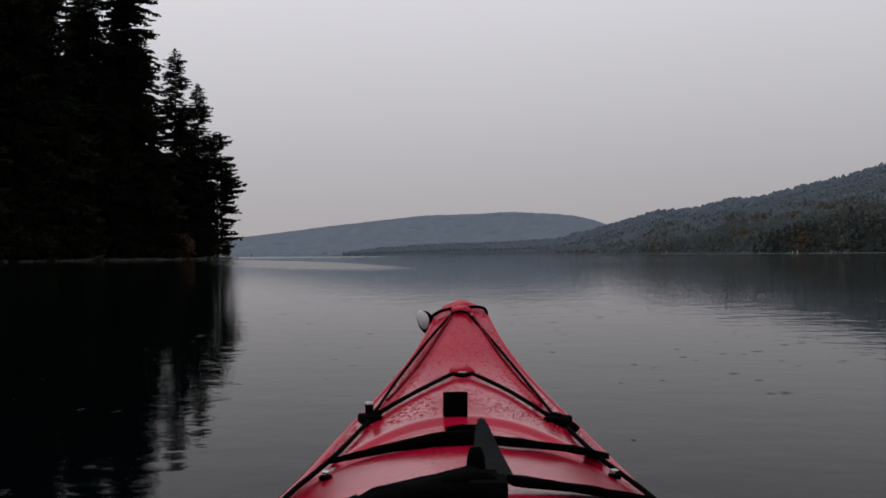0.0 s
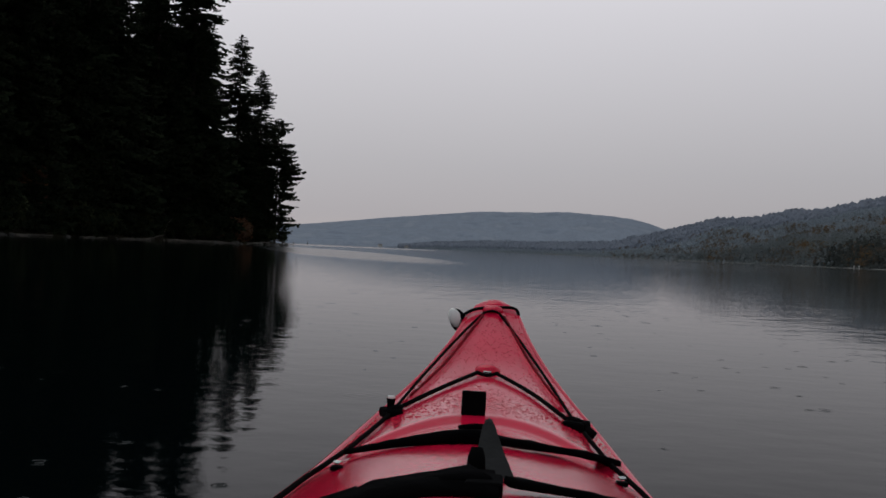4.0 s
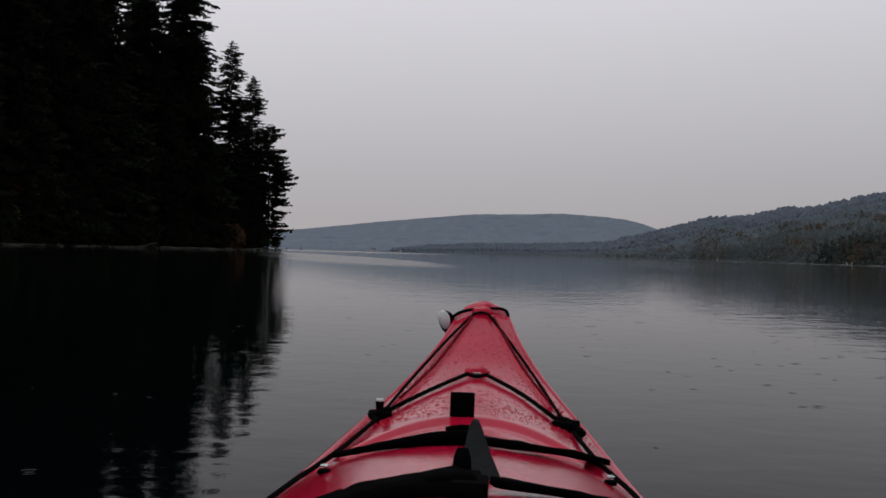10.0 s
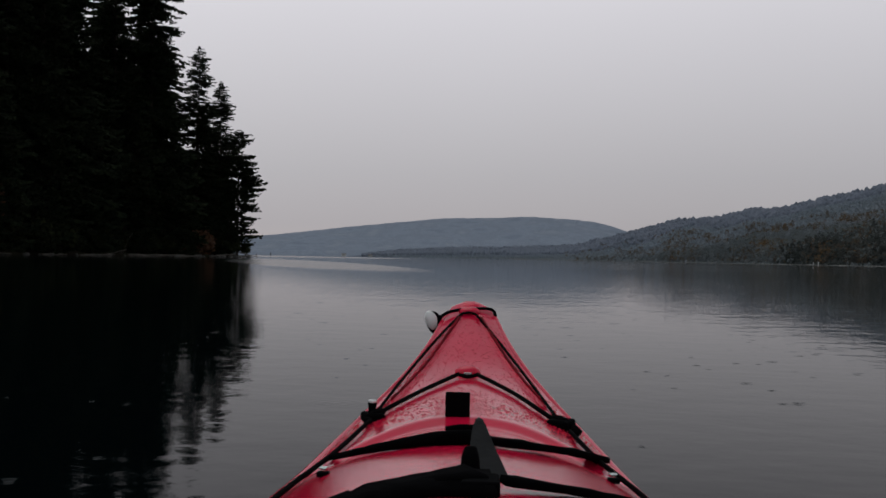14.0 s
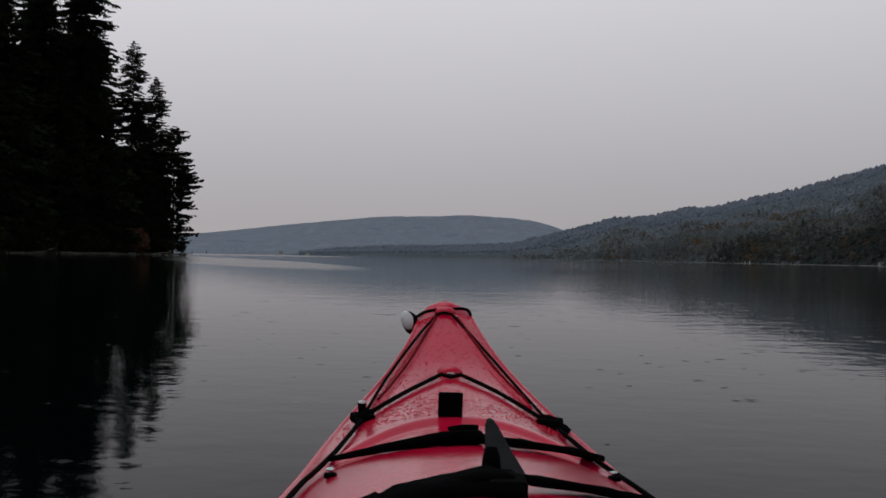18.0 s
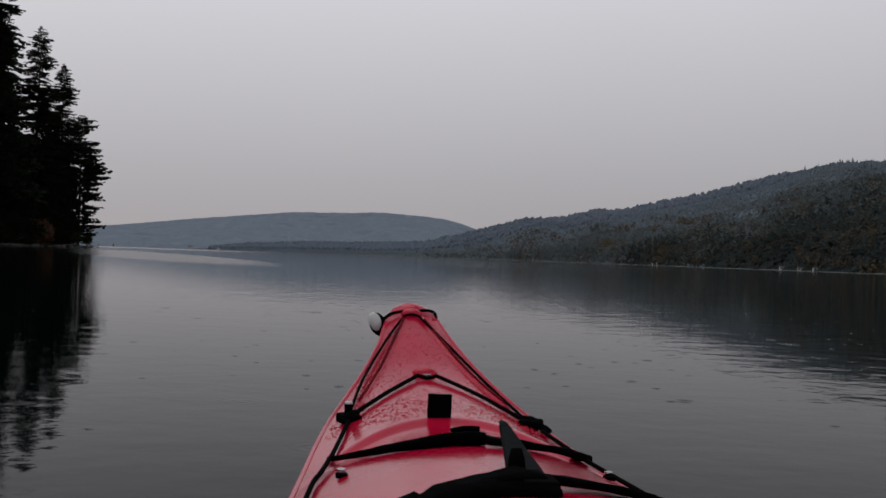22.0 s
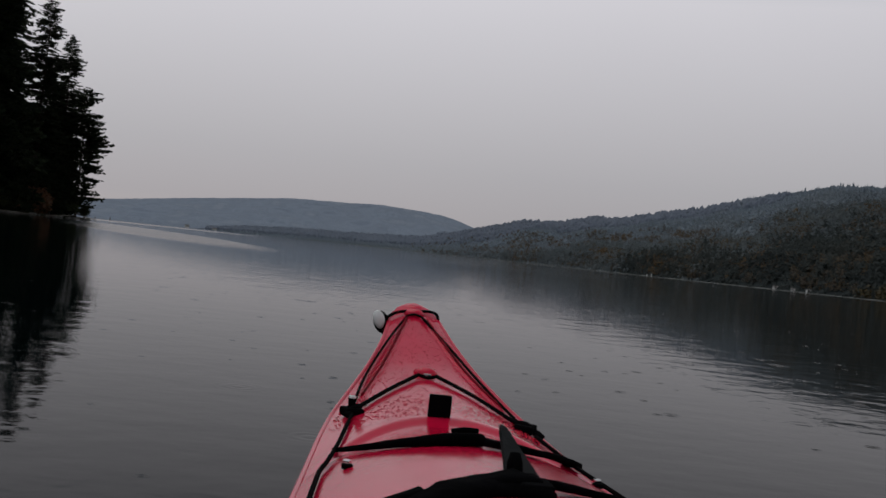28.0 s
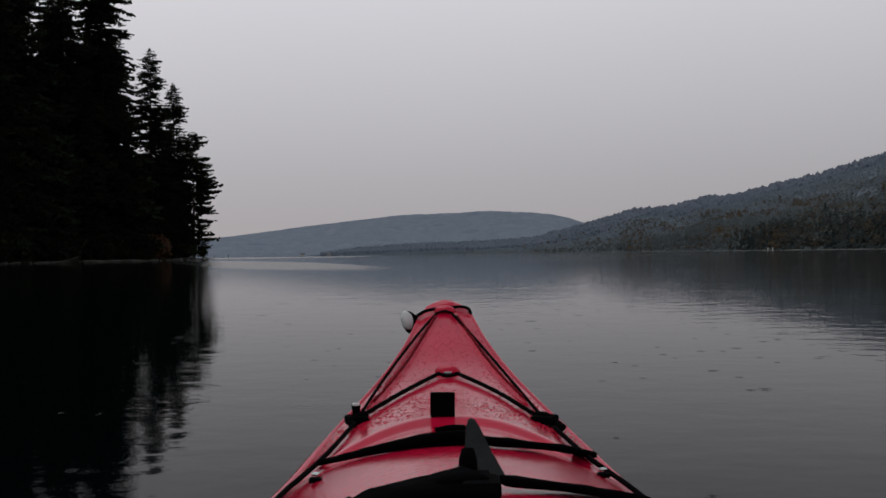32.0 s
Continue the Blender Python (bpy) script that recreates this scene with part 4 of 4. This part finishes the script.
part("bow_tip", nose, M_RED, kayak, smooth=True)
# seam band along the gunwale
for side in (-1, 1):
    tube("gunwale_seam", [(side * line_at(s, 1) * 0.992, -s, line_at(s, 2) - 0.003) for s in stations[3:-3:2]], 0.0055, M_RED, kayak, sides=8)
# cockpit
rim = [(COCKPIT[2] * math.cos(a) * 1.0, -COCKPIT[0] + COCKPIT[1] * math.sin(a)) for a in [2 * math.pi * k / 48 for k in range(49)]]
tube("coaming", [(x, y, deck_z(x, -y) + 0.022) for x, y in rim], 0.016, M_BLACK, kayak, "black cockpit rim", sides=8)
tv, tf = [], []
for lvl, (sc, dz) in enumerate(((1.06, 0.015), (1.0, -0.05), (0.95, -0.18), (0.8, -0.30), (0.02, -0.31))):
    for x, y in rim[:-1]:
        zz = max(deck_z(x, -y) + dz, -0.06)
        tv.append((x * sc, -COCKPIT[0] + (y + COCKPIT[0]) * sc, zz))
for lvl in range(4):
    for k in range(48):
        a, b = lvl * 48 + k, lvl * 48 + (k + 1) % 48
        tf.append((a, b, b + 48, a + 48))
raw("cockpit_liner", tv, tf, M_TUB, kayak, smooth=True)


def rope(name, pts, radius, label="", lift=0.5, steps=5):
    """A cord laid over the deck through (x, distance behind the tip, extra height)."""
    line = smooth_line([on_deck(x, s, radius * (1 + lift) + e) for x, s, e in pts], steps)
    return tube(name, line, radius, M_CORD, kayak, label, sides=8)


rope("deck_line", [(-0.020, 0.088, 0.002), (-0.063, 0.213, 0.003), (-0.120, 0.430, 0.003), (-0.150, 0.645, 0.000)], 0.0027)
rope("deck_line", [(0.012, 0.088, 0.002), (0.056, 0.225, 0.003), (0.110, 0.428, 0.003), (0.146, 0.672, 0.000)], 0.0027)
rope("deck_line", [(-0.153, 0.710, 0.000), (-0.168, 0.83, 0.000), (-0.181, 0.936, 0.000), (-0.197, 1.046, 0.000), (-0.209, 1.12, 0.000), (-0.226, 1.4, 0.000), (-0.235, 1.9, 0.002)], 0.0034)
rope("deck_line", [(0.157, 0.745, 0.000), (0.177, 0.920, 0.000), (0.197, 1.024, 0.000), (0.209, 1.106, 0.000), (0.226, 1.4, 0.000), (0.235, 1.9, 0.002)], 0.0034)
rope("bungee", [(-0.140, 0.662, 0.000), (-0.084, 0.560, 0.000), (-0.019, 0.452, 0.002)], 0.0038)
rope("bungee", [(0.015, 0.452, 0.002), (0.077, 0.550, 0.000), (0.133, 0.686, 0.000)], 0.0038)
rope("bungee", [(-0.019, 0.452, 0.002), (-0.002, 0.462, 0.000), (0.015, 0.452, 0.002)], 0.0034)
rope("bow_line", [(-0.066, 0.092, 0.002), (-0.047, 0.074, 0.004), (-0.017, 0.058, 0.001), (0.018, 0.052, 0.001), (0.040, 0.047, 0.003), (0.052, 0.050, 0.002), (0.056, 0.062, -0.008)], 0.0036)
rope("bow_line", [(-0.020, 0.088, 0.002), (-0.004, 0.080, 0.002), (0.012, 0.088, 0.002)], 0.0027)
# edges of the raised centre panel, their shade put into a darker red
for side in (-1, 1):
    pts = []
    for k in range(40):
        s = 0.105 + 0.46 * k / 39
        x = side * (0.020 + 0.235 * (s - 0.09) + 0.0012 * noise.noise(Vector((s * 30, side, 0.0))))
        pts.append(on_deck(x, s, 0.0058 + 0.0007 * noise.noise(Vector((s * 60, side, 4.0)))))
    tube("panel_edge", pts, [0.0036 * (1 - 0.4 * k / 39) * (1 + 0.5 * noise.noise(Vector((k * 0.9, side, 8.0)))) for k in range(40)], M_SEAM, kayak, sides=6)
# eyes and their red bosses
for x, s in ((-0.002, 0.425), (-0.002, 0.074)):
    bm = bmesh.new()
    bmesh.ops.create_uvsphere(bm, u_segments=18, v_segments=10, radius=0.024)
    bmesh.ops.scale(bm, vec=(1.0, 0.8, 0.52), verts=bm.verts)
    bmesh.ops.translate(bm, vec=on_deck(x, s - 0.014, 0.001), verts=bm.verts)
    part("line_boss", bm, M_RED, kayak, smooth=True)
eye = part("pad_eye", block((0.015, 0.005, 0.0045), on_deck(-0.002, 0.449, 0.0075), 0.001), M_STEEL, kayak, "small steel pad eye")
for x, s in ((-0.172, 1.100), (0.182, 1.046)):
    part("pad_eye", block((0.011, 0.007, 0.004), on_deck(x, s, 0.007), 0.0018, turn=Matrix.Rotation(radians(-30 if x < 0 else 30), 4, "Z")), M_STEEL, kayak, "small steel pad eye")
    part("pad_base", block((0.015, 0.014, 0.006), on_deck(x, s + 0.007, 0.001), 0.002), M_BLACK, kayak)
# black recessed fittings where the lines meet
fit_l = part("line_fitting", block((0.034, 0.040, 0.016), on_deck(-0.152, 0.685, 0.004), 0.006, 3, Matrix.Rotation(radians(18), 4, "Z")), M_BLACK, kayak)
post = tube("post", [on_deck(-0.1535, 0.682, 0.0), on_deck(-0.1535, 0.682, 0.018), on_deck(-0.1535, 0.682, 0.028)], [0.0065, 0.0062, 0.0075], M_BLACK, kayak)
tube("cap", [on_deck(-0.1535, 0.682, 0.0275), on_deck(-0.1535, 0.682, 0.032)], [0.0074, 0.0060], M_WHITE, kayak, "pale worn cap")
part("line_fitting", block((0.036, 0.044, 0.016), on_deck(0.147, 0.700, 0.004), 0.006, 3, Matrix.Rotation(radians(-25), 4, "Z")), M_BLACK, kayak)
tube("cord_knot", smooth_line([on_deck(0.135, 0.688, 0.006), on_deck(0.150, 0.704, 0.012), on_deck(0.166, 0.716, 0.007), on_deck(0.174, 0.722, 0.004)]), [0.006] * 12 + [0.0075] * 7, M_CORD, kayak)
tube("cord_knot", smooth_line([on_deck(-0.138, 0.668, 0.006), on_deck(-0.147, 0.686, 0.011), on_deck(-0.160, 0.702, 0.008), on_deck(-0.154, 0.716, 0.004)]), 0.0055, M_CORD, kayak)
# bow toggle with its white face
tog = bmesh.new()
bmesh.ops.create_uvsphere(tog, u_segments=24, v_segments=14, radius=0.0235)
bmesh.ops.scale(tog, vec=(0.78, 0.72, 1.15), verts=tog.verts)
turn = Matrix.Rotation(radians(-24), 4, "Y")
bmesh.ops.transform(tog, matrix=turn, verts=tog.verts)
bmesh.ops.translate(tog, vec=(-0.0770, -0.080, 0.3640), verts=tog.verts)
toggle = part("toggle", tog, M_BLACK, kayak, "black oval bow toggle with a white face", smooth=True)
face = bmesh.new()
bmesh.ops.create_uvsphere(face, u_segments=24, v_segments=14, radius=0.0190)
bmesh.ops.scale(face, vec=(0.72, 0.50, 1.16), verts=face.verts)
bmesh.ops.transform(face, matrix=turn, verts=face.verts)
bmesh.ops.translate(face, vec=(-0.0838, -0.0905, 0.3700), verts=face.verts)
part("toggle_face", face, M_WHITE, toggle, "glossy white face", smooth=True)
tube("toggle_cord", [(-0.073, -0.082, 0.358), (-0.071, -0.085, 0.343), (-0.066, -0.086, 0.330)], 0.004, M_CORD, kayak)
# upright black block on the deck
part("deck_block", block((0.0370, 0.010, 0.0370), on_deck(-0.016, 0.786, 0.0172), 0.002, 2), M_BLACK, kayak, "square matt black block standing on the deck")
# straps and wet black gear lashed across the deck
def strap(name, pts, half, thick, material, label=""):
    """A flat band through (x, distance, height above the deck), lying along the line."""
    line = smooth_line([on_deck(x, s, e) for x, s, e in pts], 6)
    v, q = [], []
    for i, p in enumerate(line):
        d = (line[min(i + 1, len(line) - 1)] - line[max(i - 1, 0)]).normalized()
        a = d.cross(Vector((0, 0, 1))).normalized()
        up = a.cross(d).normalized()
        h = half[0] + (half[1] - half[0]) * i / (len(line) - 1)
        w = 1 + 0.10 * noise.noise(p * 60)
        for c, e in ((-1, 0), (-0.93, 1), (0, 1.12), (0.93, 1), (1, 0), (0, -0.2)):
            v.append(p + a * h * c * w + up * thick * e * (1 + 0.3 * noise.noise(p * 45 + Vector((c, 0, 0)))))
    n = 6
    for i in range(len(line) - 1):
        for k in range(n):
            a, b = i * n + k, i * n + (k + 1) % n
            q.append((a, b, b + n, a + n))
    q += [tuple(range(n))[::-1], tuple(range((len(line) - 1) * n, len(line) * n))]
    return raw(name, v, q, material, kayak, label, smooth=True)


def roll(name, pts, rad, material, label="", flat=0.75):
    """A soft, lumpy roll lying on the deck through (x, distance), with a radius at each point."""
    n = len(pts)
    line = smooth_line([on_deck(x, s, rr * flat * 0.9) for (x, s), rr in zip(pts, rad)], 6)
    v, q, sides = [], [], 10
    for i, p in enumerate(line):
        d = (line[min(i + 1, len(line) - 1)] - line[max(i - 1, 0)]).normalized()
        a = d.cross(Vector((0, 0, 1))).normalized()
        up = a.cross(d).normalized()
        rr = float(np.interp(i / (len(line) - 1), np.linspace(0, 1, n), rad))
        for k in range(sides):
            ang = 2 * math.pi * k / sides
            lump = 1 + 0.16 * noise.noise(p * 34 + Vector((math.cos(ang), math.sin(ang), 0)) * 0.9)
            v.append(p + (a * math.cos(ang) + up * math.sin(ang) * flat) * rr * lump)
    for i in range(len(line) - 1):
        for k in range(sides):
            a, b = i * sides + k, i * sides + (k + 1) % sides
            q.append((a, b, b + sides, a + sides))
    q += [tuple(range(sides))[::-1], tuple(range((len(line) - 1) * sides, len(line) * sides))]
    return raw(name, v, q, material, kayak, label, smooth=True)


roll("folded_sleeve", [(-0.184, 0.958), (-0.150, 1.008), (-0.115, 1.040), (-0.080, 1.058), (-0.045, 1.064), (-0.010, 1.062), (0.012, 1.056)], [0.0042, 0.0048, 0.0062, 0.0080, 0.0100, 0.0108, 0.0104], M_FABRIC, "folded wet black nylon sleeve", 0.85)
strap("folded_sleeve", [(-0.184, 0.958, 0.002), (-0.130, 1.020, 0.004), (-0.084, 1.044, 0.006), (-0.045, 1.050, 0.008)], (0.006, 0.012), 0.004, M_FABRIC, "folded wet black nylon sleeve")
strap("deck_strap", [(0.012, 1.066, 0.004), (0.076, 1.053, 0.003), (0.130, 0.99, 0.003), (0.186, 0.905, 0.002)], (0.015, 0.013), 0.0075, M_FABRIC, "wet black webbing strap")
roll("sleeve_buckle", [(-0.028, 1.030), (-0.010, 1.024), (0.010, 1.020)], [0.004, 0.0055, 0.005], M_BLACK).location.z = 0.013
# tapered fin that stands on the deck
bm = bmesh.new()
prof = []
for t, wl_, wr, y, z in ((0.0, -0.016, 0.0335, -1.30, 0.0), (0.35, -0.012, 0.022, -1.262, 0.016), (0.7, -0.009, 0.012, -1.218, 0.031), (0.92, -0.007, 0.0065, -1.192, 0.040), (1.0, -0.0035, 0.003, -1.184, 0.043)):
    zb = deck_z(0.01, 1.25) + z
    prof.append([bm.verts.new((0.012 + wl_, y - 0.008, zb)), bm.verts.new((0.012 + wr, y - 0.008, zb)), bm.verts.new((0.012 + wr * 0.8, y + 0.012, zb)), bm.verts.new((0.012 + wl_ * 0.8, y + 0.012, zb))])
for a, b in zip(prof, prof[1:]):
    for k in range(4):
        bm.faces.new((a[k], a[(k + 1) % 4], b[(k + 1) % 4], b[k]))
bm.faces.new(prof[0][::-1])
bm.faces.new(prof[-1])
bmesh.ops.bevel(bm, geom=bm.edges[:], offset=0.0022, segments=2, affect="EDGES")
part("deck_fin", bm, M_GREYRUB, kayak, "dark grey tapered rubber fin")
strap("folded_sleeve", [(-0.140, 1.480, 0.001), (-0.100, 1.440, 0.003), (-0.070, 1.415, 0.004), (-0.037, 1.398, 0.004), (0.000, 1.390, 0.004), (0.024, 1.388, 0.005)], (0.012, 0.050), 0.007, M_FABRIC, "folded wet black nylon sleeve")
strap("folded_sleeve", [(-0.055, 1.402, 0.006), (-0.030, 1.388, 0.008), (-0.010, 1.378, 0.010), (0.008, 1.370, 0.012)], (0.012, 0.032), 0.005, M_FABRIC, "folded wet black nylon sleeve")
part("sleeve_clamp", block((0.036, 0.044, 0.015), on_deck(0.012, 1.392, 0.006), 0.004, 3), M_BLACK, kayak)
tube("sleeve_clamp", [on_deck(0.0025, 1.33, 0.006), on_deck(0.0025, 1.325, 0.022), on_deck(0.0025, 1.322, 0.032)], [0.010, 0.009, 0.006], M_BLACK, kayak)
strap("deck_strap", [(0.036, 1.375, 0.006), (0.090, 1.345, 0.004), (0.150, 1.285, 0.003), (0.200, 1.20, 0.002)], (0.013, 0.012), 0.0070, M_FABRIC, "wet black webbing strap")
strap("deck_strap", [(-0.205, 1.50, 0.002), (-0.150, 1.42, 0.004), (-0.105, 1.40, 0.006)], (0.010, 0.014), 0.0035, M_FABRIC, "wet black webbing strap")
